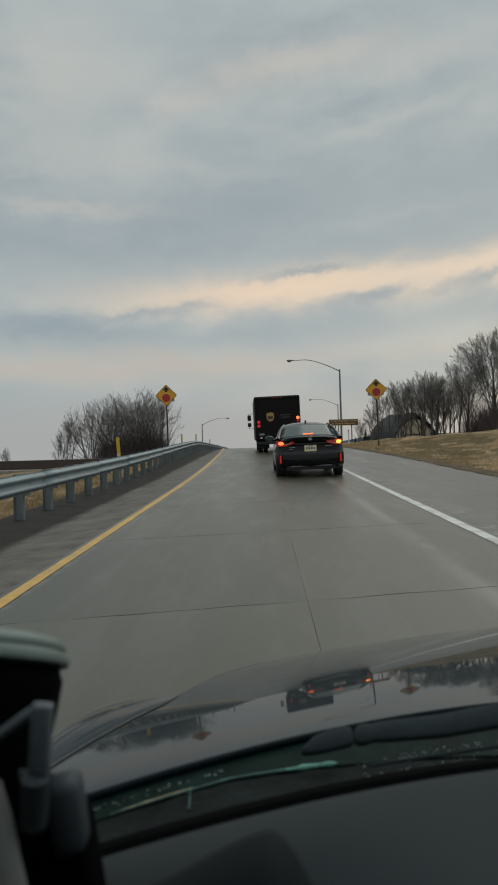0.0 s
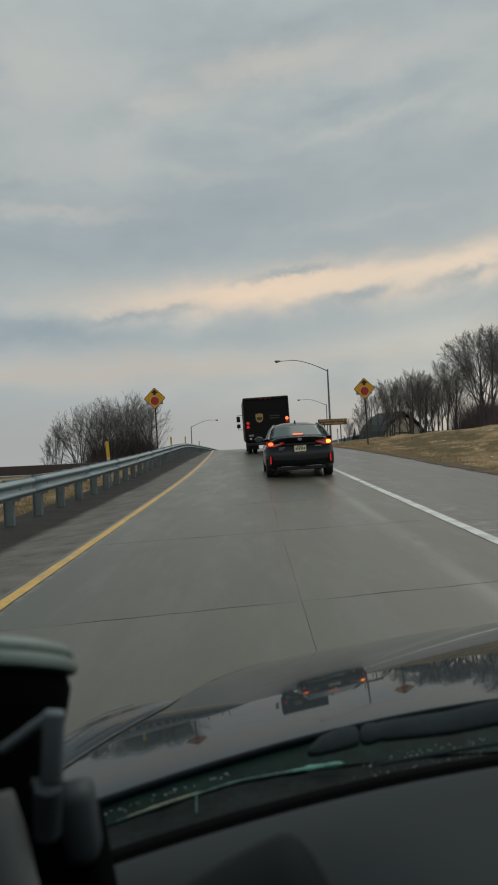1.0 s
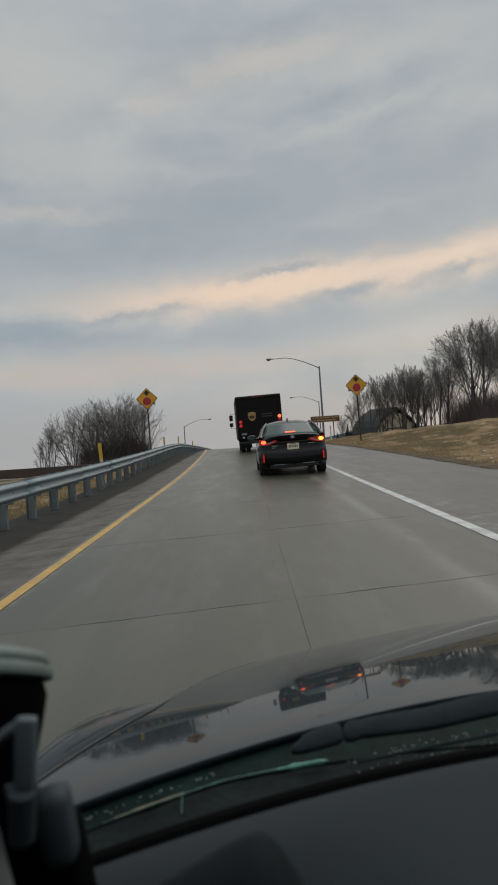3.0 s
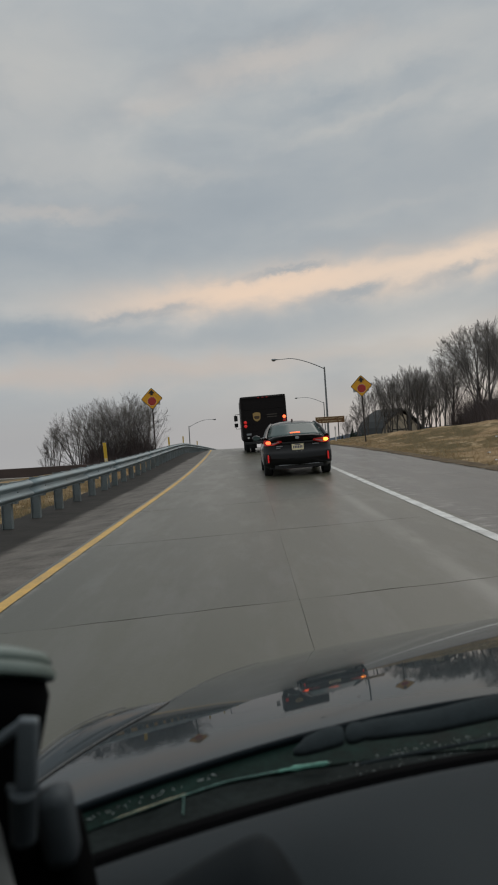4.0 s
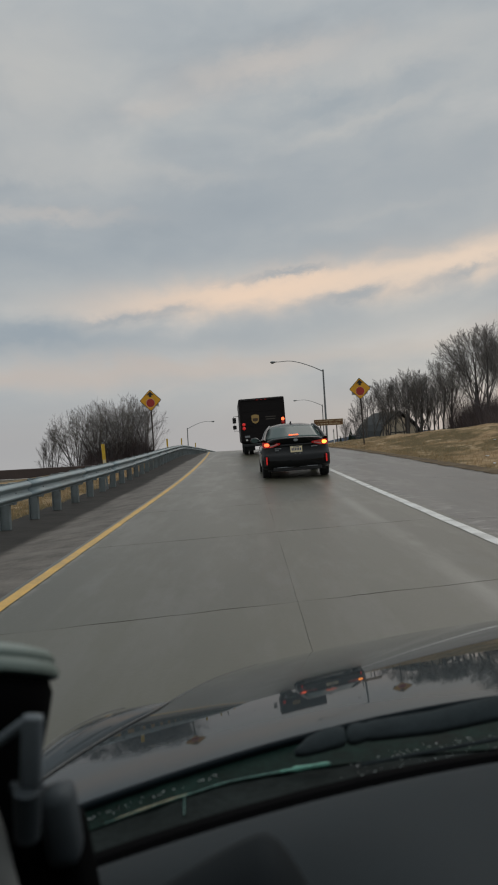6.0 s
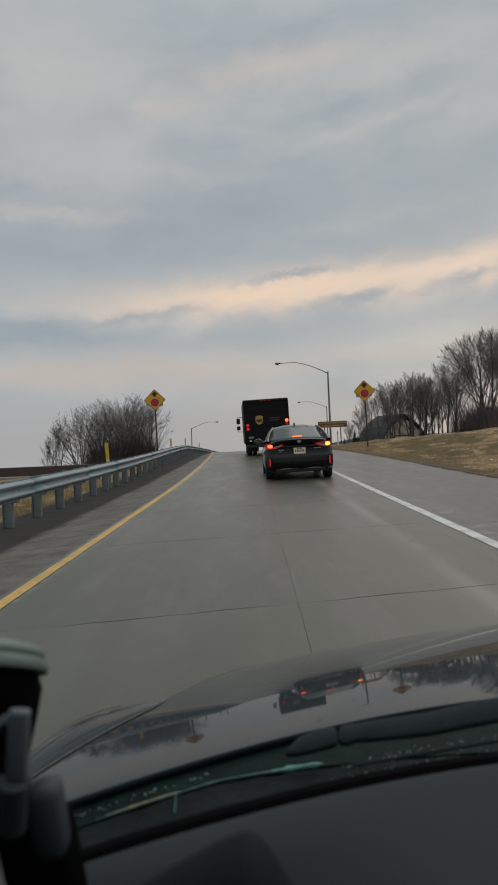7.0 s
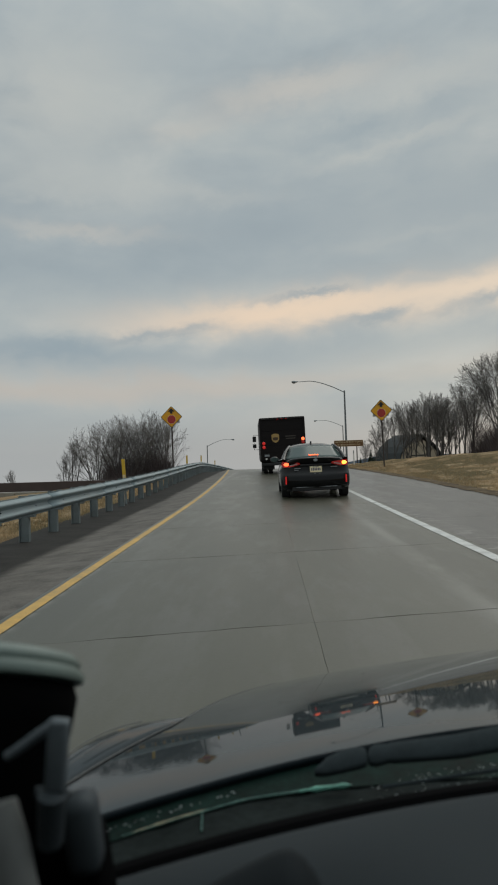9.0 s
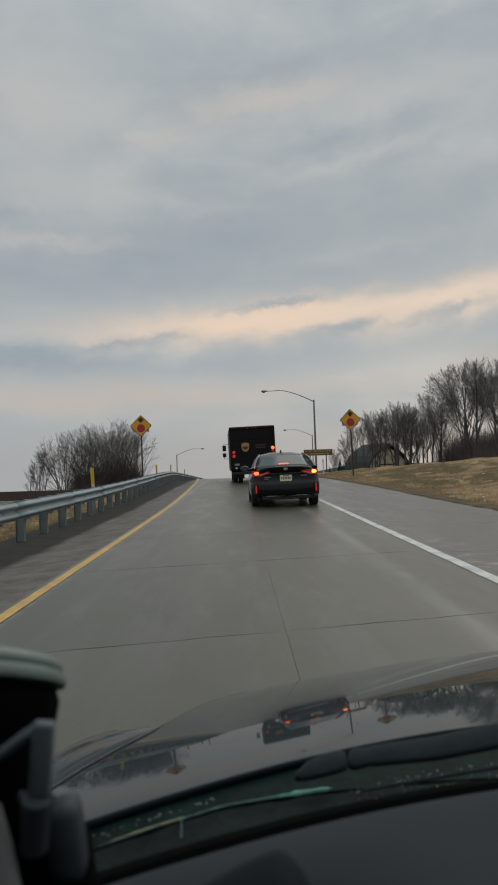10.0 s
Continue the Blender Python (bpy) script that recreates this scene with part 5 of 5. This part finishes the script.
    flat_arm(bm, [(0.027, 0.812, 0.834), (0.033, 0.813, 0.8365), (0.042, 0.815, 0.840), (0.060, 0.818, 0.8445), (0.076, 0.82, 0.847), (0.083, 0.82, 0.8475), (0.086, 0.82, 0.8475)], [0.002, 0.006, 0.010, 0.0125, 0.0125, 0.011, 0.008])
    flat_arm(bm, [(0.0875, 0.82, 0.846), (0.090, 0.821, 0.847), (0.096, 0.822, 0.8485), (0.103, 0.822, 0.8495), (0.110, 0.823, 0.850), (0.116, 0.823, 0.8505), (0.15, 0.824, 0.853), (0.19, 0.825, 0.856), (0.27, 0.83, 0.867), (0.60, 0.86, 0.888)], [0.005, 0.0095, 0.012, 0.0115, 0.010, 0.0115, 0.0125, 0.0135, 0.0145, 0.017])
    w = soften(part("wiper_arm", bm, WIPERMAT, own, "black wiper arm resting on the cowl"), 50)
    bm = bmesh.new()
    pipe(bm, [(0.10, 0.80, 0.823), (0.25, 0.81, 0.838), (0.60, 0.85, 0.862)], 0.0022, 8)
    soften(part("wiper_blade", bm, WIPERMAT, w, "black rubber wiper blade"), 80)


own_dash()


def instrument_hood():
    """The cowl over the instruments, close below the eye; its shade is put into the colour."""
    xs = steps((-0.20, 0.046, 0.006))
    prof = [(0.0, -0.20), (0.0, -0.06), (-0.01, -0.03), (-0.03, -0.01), (-0.055, 0.0), (-0.075, -0.005), (-0.09, -0.015), (-0.10, -0.030), (-0.106, -0.050), (-0.108, -0.08), (-0.108, -0.20)]
    verts, faces = [], []
    for x in xs:
        drop = 0.046 * smooth(0.01, -0.12, x) + 0.080 * smooth(-0.012, 0.046, x)
        for dy, dz in prof:
            verts.append((x, 0.46 + dy, 0.972 + dz - drop * (1 if dz > -0.15 else 0)))
    n = len(prof)
    for j in range(len(xs) - 1):
        for i in range(n - 1):
            faces.append((j * n + i, j * n + i + 1, (j + 1) * n + i + 1, (j + 1) * n + i))
    faces.append([i for i in range(n)])
    faces.append([(len(xs) - 1) * n + i for i in reversed(range(n))])
    soften(solid("instrument_hood", verts, faces, DASHSHADE, own, "soft cowl over the instruments, its colour darkened for shade", smooth=True), 50)


instrument_hood()


def screen_mount():
    """Suction mount on the windscreen: cup with a pale rim, lever arm, clamp block."""
    s = thing("phone_mount", "black suction phone mount with a pale green cup rim", "phone mount", (-0.20, 0.5, 0.865))
    def P(x, z, y=0.0):
        """A place given at arm's length, drawn towards the eye by y."""
        k = (0.5 + y) / 0.5
        return (x * k + 0.20, y, 1.2 + (z - 1.2) * k - 0.865)
    tip = pose(*P(-0.226, 1.037), -23, 1, 0)
    soften(part("cup_rim", lathe(bmesh.new(), [(0.069, 0.0), (0.0765, 0.002), (0.0775, 0.006), (0.073, 0.011), (0.074, 0.014), (0.070, 0.019), (0.062, 0.021)], 48, tip), CUPRIM, s, "translucent pale green rubber rim"), 60)
    soften(part("cup_body", lathe(bmesh.new(), [(0.056, -0.105), (0.062, -0.09), (0.068, -0.055), (0.072, -0.025), (0.0735, -0.008), (0.069, 0.004), (0.03, 0.006)], 40, tip), CUPBLACK, s, "black suction cup housing"), 60)
    bm = bmesh.new()
    box(bm, P(-0.1695, 0.9855, -0.08), (0.0125, 0.008, 0.042), 0.0028, (0, 5, 0))
    bow = [(-0.205, 0.985), (-0.192, 0.993), (-0.182, 1.000), (-0.174, 1.0045), (-0.167, 1.0055)]
    pipe(bm, [P(x, z, -0.08) for x, z in bow], [0.0028, 0.003, 0.0032, 0.0034, 0.003], 12)
    soften(part("lever", bm, LEVERGREY, s, "grey locking lever"), 80)
    bm = bmesh.new()
    rod(bm, P(-0.174, 0.958, -0.085), P(-0.176, 0.925, -0.08), 0.0082, 0.0074, 14)
    rod(bm, P(-0.185, 0.9605, -0.08), P(-0.1625, 0.9585, -0.08), 0.003, 0.003, 14)
    soften(part("ball_joint", bm, MOUNTGREY, s), 50)
    bm = bmesh.new()
    box(bm, P(-0.1505, 0.934, -0.03), (0.0215, 0.028, 0.049), 0.0085, (0, -6, 0))
    soften(part("clamp_block", bm, MOUNTGREY, s, "grey rounded clamp knob"), 80)
    bm = bmesh.new()
    box(bm, P(-0.158, 0.893, -0.012), (0.052, 0.05, 0.082), 0.012, (0, -8, 0))
    soften(part("arm_base", bm, CUPBLACK, s, "black arm base standing on the dashboard"), 80)
    bm = bmesh.new()
    pipe(bm, [P(-0.219, 0.95, -0.09), P(-0.214, 0.92, -0.095), P(-0.206, 0.87, -0.10), P(-0.201, 0.84, -0.10)], [0.016, 0.018, 0.019, 0.019], 12)
    soften(part("support_arm", bm, ARMPALE, s, "pale grey support arm"), 80)


screen_mount()


# ---- trees ----
def grow(r, out, p, d, length, radius, level, top, spec):
    """Grows one branch and its twigs into out: (level, a, b, ra, rb)."""
    segs = 5 if level == 0 else (4 if level == 1 else (3 if level == 2 else 2))
    pts = [p]
    for k in range(segs):
        wob = spec["wobble"] * (0.5 if level == 0 else 1.0)
        d = (d + Vector((r.gauss(0, wob), r.gauss(0, wob), r.gauss(0, wob * 0.6) + spec["lift"] * (0.3 if level else 0)))).normalized()
        q = pts[-1] + d * (length / segs)
        f0, f1 = 1 - 0.75 * k / segs, 1 - 0.75 * (k + 1) / segs
        out.append((level, pts[-1], q, radius * f0, radius * f1))
        pts.append(q)
    if level >= top:
        return
    count = spec["kids"][level]
    for k in range(count):
        t = spec["start"] + (1 - spec["start"]) * (k + r.random()) / count if level == 0 else 0.18 + 0.82 * (k + r.random()) / count
        i = min(segs - 1, int(t * segs))
        f = t * segs - i
        at = pts[i] * (1 - f) + pts[i + 1] * f
        turn = r.random() * math.tau
        side = d.orthogonal().normalized()
        side.rotate(Matrix.Rotation(turn, 3, d))
        ang = radians(r.uniform(*spec["angle"]))
        nd = (d * math.cos(ang) + side * math.sin(ang)).normalized()
        want = length * r.uniform(*spec["ratio"]) * (1 - 0.3 * t)
        if level == 0:
            want = spec["h"] * r.uniform(0.75, 1.0)
        # the crown keeps to a rounded outline
        for _ in range(12):
            tip = at + nd * want
            w, mid = spec["wide"] * spec["h"], (1 + spec["low"]) / 2
            e = (tip.x / w) ** 2 + (tip.y / w) ** 2 + ((tip.z / spec["h"] - mid) / (1.01 - mid)) ** 2
            if e < r.uniform(0.80, 1.15):
                break
            want *= 0.85
        grow(r, out, at, nd, want, radius * (1 - 0.7 * t) * (0.46 if level == 0 else 0.52), level + 1, top, spec)


def tubes(pieces, thin):
    verts, faces = [], []
    for level, a, b, ra, rb in pieces:
        k = 7 if level == 0 else (5 if level == 1 else 3)
        d = (b - a).normalized()
        x = d.orthogonal().normalized()
        y = d.cross(x)
        base = len(verts)
        for p, rr in ((a, max(ra, thin)), (b, max(rb, thin * 0.7))):
            for i in range(k):
                w = i * math.tau / k
                verts.append(p + (x * math.cos(w) + y * math.sin(w)) * rr)
        for i in range(k):
            j = (i + 1) % k
            faces.append((base + i, base + j, base + k + j, base + k + i))
    return verts, faces


def bare_tree(seed, height, at, label, spec, stems=1, thin=0.010, group=""):
    r = random.Random(seed)
    spec = dict(spec, h=height)
    out, stem_of = [], []
    for s in range(stems):
        lean = Vector((max(-0.42, min(0.42, r.gauss(0, 0.36))), max(-0.42, min(0.42, r.gauss(0, 0.36))), 1)).normalized() if stems > 1 else Vector((r.gauss(0, 0.05), r.gauss(0, 0.05), 1)).normalized()
        hh = height * (r.uniform(0.55, 0.85) if stems > 1 else 0.78)
        one = []
        grow(r, one, Vector((r.gauss(0, 0.25), r.gauss(0, 0.25), -0.15)) if stems > 1 else Vector((0, 0, -0.15)), lean, hh, height * (0.012 if stems > 1 else 0.015), 0, spec["levels"], spec)
        stem_of.append([p for p in one if p[0] <= 1])
        out += one
    t = thing("tree", label, "tree", at, r.uniform(0, 360), group=group)
    for one in stem_of:
        v, f = tubes(one, thin * 1.5)
        solid("trunk", v, f, BARK, t, "dark bare trunk and limbs")
    v, f = tubes([p for p in out if p[0] > 1], thin)
    solid("crown", v, f, TWIG, t, "leafless brown twigs")
    return t


UPRIGHT = dict(kids=(9, 11, 7, 3), levels=4, angle=(10, 36), ratio=(0.30, 0.48), start=0.10, wobble=0.022, lift=0.02, wide=0.42, low=0.02)
SPREAD = dict(kids=(13, 13, 9, 4), levels=4, angle=(10, 48), ratio=(0.26, 0.44), start=0.12, wobble=0.024, lift=0.02, wide=0.52, low=0.04)
BUSHY = dict(kids=(7, 9, 6, 3), levels=4, angle=(16, 46), ratio=(0.28, 0.48), start=0.04, wobble=0.035, lift=0.02, wide=0.54, low=-0.20)


def put(ob, x, y, turn, s):
    o = copy_thing(ob, pose(x, y, land(x, y) - 0.05, 0, 0, turn))
    o.scale = (s, s, s)
    return o


edge = "trees on the bank"
up1 = bare_tree(11, 7.0, (15.9, 72, land(15.9, 72)), "slender leafless young tree on the grassy bank", UPRIGHT, 1, 0.0065, edge)
up2 = bare_tree(12, 6.6, (17.4, 73, land(17.4, 73)), "slender leafless young tree with upright branches", UPRIGHT, 1, 0.0065, edge)
up3 = bare_tree(15, 6.2, (14.2, 74, land(14.2, 74)), "thin leafless sapling on the grassy bank", UPRIGHT, 2, 0.0065, edge)
big1 = bare_tree(21, 8.9, (20.6, 62, land(20.6, 62)), "large leafless tree with a wide twiggy crown", SPREAD, 1, 0.0065, edge)
big2 = bare_tree(22, 9.2, (24.0, 66, land(24, 66)), "large leafless tree with spreading limbs", SPREAD, 1, 0.0065, edge)
rr = random.Random(5)
for ob, x, y, s in ((up1, 14.0, 75, 0.92), (up3, 12.9, 77, 0.85), (up2, 15.2, 79, 0.95), (up3, 18.6, 76, 0.95), (up1, 19.8, 75, 0.8), (up2, 12.0, 80, 0.6), (up1, 17.2, 78, 1.05), (up2, 13.4, 82, 0.85), (up3, 16.2, 75, 1.0), (up1, 15.1, 74, 0.9), (up2, 16.7, 71, 0.95), (up3, 17.9, 76, 1.0), (up1, 19.0, 79, 1.05), (up2, 18.2, 73, 0.95), (up1, 20.6, 80, 1.0), (up2, 22.0, 78, 1.05),
                    (big2, 18.9, 70, 0.78), (big1, 25.5, 68, 1.0), (big2, 28.5, 70, 1.05), (big1, 22.3, 58, 0.9), (big2, 26.0, 60, 1.0), (big2, 21.2, 67, 1.0), (big1, 20.2, 72, 0.95), (big1, 23.4, 63, 1.08), (big2, 22.6, 70, 1.1)):
    put(ob, x, y, rr.uniform(0, 360), s)
bush = "bushes beyond the guardrail"
bs1 = bare_tree(31, 8.6, (-17.3, 85, land(-17.3, 85)), "dense leafless many-stemmed thicket tree", BUSHY, 6, 0.0065, bush)
bs2 = bare_tree(32, 8.2, (-14.0, 86, land(-14, 86)), "dense leafless shrub tree beyond the guardrail", BUSHY, 5, 0.0065, bush)
bs3 = bare_tree(33, 7.6, (-11.5, 87, land(-11.5, 87)), "leafless shrub tree beside the warning sign", UPRIGHT, 2, 0.0065, bush)
for ob, x, y, s in ((bs1, -20.4, 86, 0.95), (bs2, -15.4, 89, 1.15), (bs2, -13.2, 90, 1.0), (bs3, -24.2, 90, 0.98), (bs3, -26.0, 92, 0.8), (bs1, -18.6, 88, 1.0), (bs3, -33, 95, 0.6)):
    put(ob, x, y, rr.uniform(0, 360), s)
far = "trees beyond the crest"
for ob, x, y, s in ((big1, 11.6, 135, 0.62), (big2, 18.6, 140, 0.72), (big1, 10.0, 150, 0.55)):
    put(ob, x, y, rr.uniform(0, 360), s)


def thicket(name, label, box_, count, low, high, seed):
    """A tangle of dead stems, one uncountable mass."""
    r = random.Random(seed)
    verts, faces = [], []
    x0, x1, y0, y1 = box_
    for _ in range(count):
        x, y = r.uniform(x0, x1), r.uniform(y0, y1)
        h = r.uniform(low, high) * (0.6 + 0.8 * noise.noise((x * 0.3, y * 0.3, seed)) ** 2)
        w = r.uniform(0.007, 0.015)
        z = land(x, y) - 0.05
        dx, dy = r.gauss(0, 0.28) * h, r.gauss(0, 0.28) * h
        a = r.random() * 3.14
        ca, sa = math.cos(a) * w, math.sin(a) * w
        i = len(verts)
        mx, my = x + dx * 0.4 + r.gauss(0, 0.05), y + dy * 0.4
        verts += [(x - ca, y - sa, z), (x + ca, y + sa, z), (mx + ca, my + sa, z + h * 0.5), (mx - ca, my - sa, z + h * 0.5), (x + dx, y + dy, z + h)]
        faces += [(i, i + 1, i + 2, i + 3), (i + 3, i + 2, i + 4)]
    ob = solid(name, verts, faces, BRUSHMAT)
    tagged(ob, label, "brush", kind="stuff")


thicket("bank_brush", "dark tangle of dead brush along the top of the bank", (19.5, 46, 56, 72), 30000, 2.0, 5.4, 7)
thicket("bank_brush", "dark tangle of dead brush further back on the bank", (17, 40, 20, 56), 9000, 0.8, 2.4, 8)
thicket("field_brush", "low dark brush beyond the guardrail", (-27, -9, 80, 94), 9000, 0.8, 2.6, 9)
thicket("field_brush", "dense dark brush round the stems of the shrub trees", (-19.5, -12.0, 84, 91), 9000, 2.2, 5.6, 10)


def grass():
    """Loose dry blades where turf meets pavement and under the guardrail."""
    r = random.Random(17)
    verts, faces = [], []
    spots = []
    for _ in range(9000):
        y = r.uniform(8, 60)
        u = 5.72 + abs(r.gauss(0, 0.5)) + (r.random() ** 2) * 5
        spots.append((u, y, r.uniform(0.04, 0.13)))
    for _ in range(9000):
        y = r.uniform(4, 50)
        u = -4.36 - abs(r.gauss(0, 1.0))
        spots.append((u, y, r.uniform(0.04, 0.12)))
    for u, y, h in spots:
        x = u + bend(y)
        z = land(x, y) - 0.01
        for _ in range(2):
            a = r.random() * 6.28
            i = len(verts)
            w = 0.006
            bx, by = x + r.gauss(0, 0.03), y + r.gauss(0, 0.03)
            verts += [(bx - w * math.cos(a), by - w * math.sin(a), z), (bx + w * math.cos(a), by + w * math.sin(a), z), (bx + r.gauss(0, 0.5) * h, by + r.gauss(0, 0.5) * h, z + h)]
            faces.append((i, i + 1, i + 2))
    tagged(solid("grass", verts, faces, STRAW), "straw-coloured dry grass blades along the pavement edge", "grass", kind="stuff")


grass()


# ---- barn, parapet, distance ----
def barn(at, turn):
    b = thing("barn", "pale arched barn with a dark curved roof", "barn", at, turn)
    long_ = 10.0
    arc = [(-6.9, 0.0), (-6.5, 1.6), (-5.8, 2.9), (-4.6, 3.9), (-2.4, 4.95), (0, 5.75), (2.4, 4.95), (4.6, 3.9), (5.8, 2.9), (6.5, 1.6), (6.9, 0.0)]
    arc = [(x * 0.62, z * 1.10) for x, z in arc]
    bm = plate_of(bmesh.new(), [(x * 0.97, z * 0.97 - 0.3) for x, z in arc], 0.15, long_ - 0.15)
    part("end_wall", bm, BARNWALL, b, "pale board end wall")
    verts, faces = [], []
    for y in (-0.25, long_ + 0.25):
        for x, z in arc:
            verts.append((x, y, z))
        for x, z in arc:
            verts.append((x * 1.025, y, z * 1.03 + 0.05))
    n = len(arc)
    for i in range(n - 1):
        faces.append((n + i, n + i + 1, 3 * n + i + 1, 3 * n + i))
        faces.append((i + 1, i, 2 * n + i, 2 * n + i + 1))
        faces.append((i, i + 1, n + i + 1, n + i))
        faces.append((2 * n + i + 1, 2 * n + i, 3 * n + i, 3 * n + i + 1))
    solid("roof", verts, faces, BARNROOF, b, "dark curved shingle roof")
    bm = bmesh.new()
    for x0, z0, x1, z1 in ((-3.4, 0.2, -1.7, 2.9), (-1.7, 2.9, 1.7, 2.9), (1.7, 2.9, 3.4, 0.2)):
        rod(bm, (x0, 0.10, z0), (x1, 0.10, z1), 0.09, sides=6)
    part("door_track", bm, BARNROOF, b, "dark door frame boards")
    bm = bmesh.new()
    box(bm, (0, 0.12, 1.3), (3.2, 0.08, 2.9), 0.02)
    part("door", bm, BARNWALL, b, "large pale sliding door")
    bm = bmesh.new()
    box(bm, (-2.3, 0.12, 3.25), (0.6, 0.06, 0.2), 0.01)
    part("vent", bm, BARNROOF, b)


barn((26.1, 124, -2.75), 15)


def conifer(at, height, seed):
    r = random.Random(seed)
    t = thing("conifer", "small dark green spruce near the barn", "tree", at, 0, group="small spruces")
    bm = bmesh.new()
    rod(bm, (0, 0, -0.2), (0, 0, height * 0.95), height * 0.02, 0.01, 7)
    part("trunk", bm, BARK, t)
    verts, faces = [], []
    for k in range(900):
        z = height * (0.08 + 0.92 * r.random())
        reach = (1 - z / height) * height * 0.27 * r.uniform(0.5, 1.1) + 0.04
        a = r.random() * math.tau
        i = len(verts)
        ca, sa = math.cos(a), math.sin(a)
        w = 0.05 + 0.06 * reach
        verts += [(0, 0, z), (ca * reach - sa * w, sa * reach + ca * w, z - reach * 0.35), (ca * reach * 1.1, sa * reach * 1.1, z - reach * 0.28), (ca * reach + sa * w, sa * reach - ca * w, z - reach * 0.35)]
        faces.append((i, i + 1, i + 2, i + 3))
    solid("crown", verts, faces, NEEDLE, t, "drooping dark needles")


for k, (x, y, h) in enumerate(((16.8, 118, 3.4), (17.6, 120, 2.8), (18.3, 117, 2.4), (15.6, 122, 2.6))):
    conifer((x, y, land(x, y)), h, k)


def parapet():
    p = thing("bridge", "dark bridge parapet and deck of a road below", "bridge")
    bm = bmesh.new()
    box(bm, (-28, 66, -1.25), (36, 0.4, 0.85), 0.03, (0, 0.3, 10))
    part("parapet", bm, PARAPET, p, "dark brown parapet wall")
    bm = bmesh.new()
    box(bm, (-28, 66.6, -1.95), (37, 1.6, 0.4), 0.03, (0, 0.3, 10))
    part("deck", bm, STONE, p, "pale concrete deck edge")
    for k in range(4):
        bm = bmesh.new()
        box(bm, (-42 + k * 9, 63.6 + k * 1.6, -2.9), (0.9, 0.9, 2.2), 0.05)
        part("pier", bm, STONE, p)


parapet()

bm = bmesh.new()
xs = steps((150, 1900, 25))
base = [bm.verts.new((x, 2500, -190)) for x in xs]
crest = [bm.verts.new((x, 2500, -14 - 55 * smooth(900, 1900, x) - 40 * (1 - smooth(150, 420, x)) + 16 * noise.noise((x * 0.004, 0, 1)) + 3 * noise.noise((x * 0.03, 0, 1)))) for x in xs]
back = [bm.verts.new((x, 2900, -190)) for x in xs]
for i in range(len(xs) - 1):
    bm.faces.new((base[i], base[i + 1], crest[i + 1], crest[i]))
    bm.faces.new((crest[i], crest[i + 1], back[i + 1], back[i]))
ridge = part("backdrop_ridge", bm, HILL)
tagged(ridge, "wooded ridge on the horizon, coloured blue for haze", "hill", kind="structure")


def litter(at, s, seed):
    r = random.Random(seed)
    bm = bmesh.new()
    bmesh.ops.create_icosphere(bm, subdivisions=2, radius=s, matrix=Matrix.Diagonal((1.3, 1.0, 0.45, 1)))
    for v in bm.verts:
        v.co *= 1 + r.uniform(-0.25, 0.25)
    ob = part("litter", bm, LITTER)
    ob.matrix_basis = pose(*at, 0, 0, r.uniform(0, 360))
    tagged(ob, "crumpled scrap of white litter on the dry grass", "litter", group="litter")


for k, (x, y, s) in enumerate(((7.4, 22.5, 0.05), (6.6, 19.5, 0.045), (9.2, 27, 0.04))):
    litter((x, y, land(x, y) + s * 0.35), s, k)


# ---- concrete slabs of the near carriageway ----
def slab(u0, u1, y0, y1, skew, paving=CONCRETE):
    """One slab; its joints open, close and crumble along their length."""
    verts, faces = [], []
    cols, rows = 26, 16
    for j in range(rows + 1):
        for i in range(cols + 1):
            u = u0 + (u1 - u0) * i / cols
            y = y0 + (y1 - y0) * j / rows + skew * u
            if j in (0, rows):
                gap = 0.0010 + 0.0085 * max(0.0, 0.45 + 1.1 * noise.noise((u * 1.7, y0 if j == 0 else y1, 8)))
                y += gap * (1 if j == 0 else -1) + 0.026 * noise.noise((u * 2.6, y0 if j == 0 else y1, 5)) + 0.010 * noise.noise((u * 9.0, y0 if j == 0 else y1, 6))
            if i in (0, cols):
                gap = 0.0002 + 0.0020 * max(0.0, 0.15 + 1.2 * noise.noise((y * 0.8, u0 if i == 0 else u1, 2)))
                u += gap * (1 if i == 0 else -1) + 0.007 * noise.noise((y * 3.3, u0 if i == 0 else u1, 3))
            verts.append((u + bend(y), y, rise(y)))
    n = cols + 1
    for j in range(rows):
        for i in range(cols):
            faces.append((j * n + i, j * n + i + 1, (j + 1) * n + i + 1, (j + 1) * n + i))
    rim = [i for i in range(n)] + [j * n + cols for j in range(1, rows + 1)] + [rows * n + i for i in range(cols - 1, -1, -1)] + [j * n for j in range(rows - 1, 0, -1)]
    low = len(verts)
    for i in rim:
        x, y, z = verts[i]
        verts.append((x, y, z - 0.05))
    for k in range(len(rim)):
        m = (k + 1) % len(rim)
        faces.append((rim[m], rim[k], low + k, low + m))
    solid("slab", verts, faces, paving, road)


y = 5.02 - 3.65 * 14
while y < 61:
    slab(-2.05, 0.28, y, y + 3.65, 0.23)
    slab(0.28, 2.55, y, y + 3.65, 0.23)
    slab(2.55, 5.72, y + 0.3, y + 3.95, 0.0, SHOULDER)
    y += 3.65
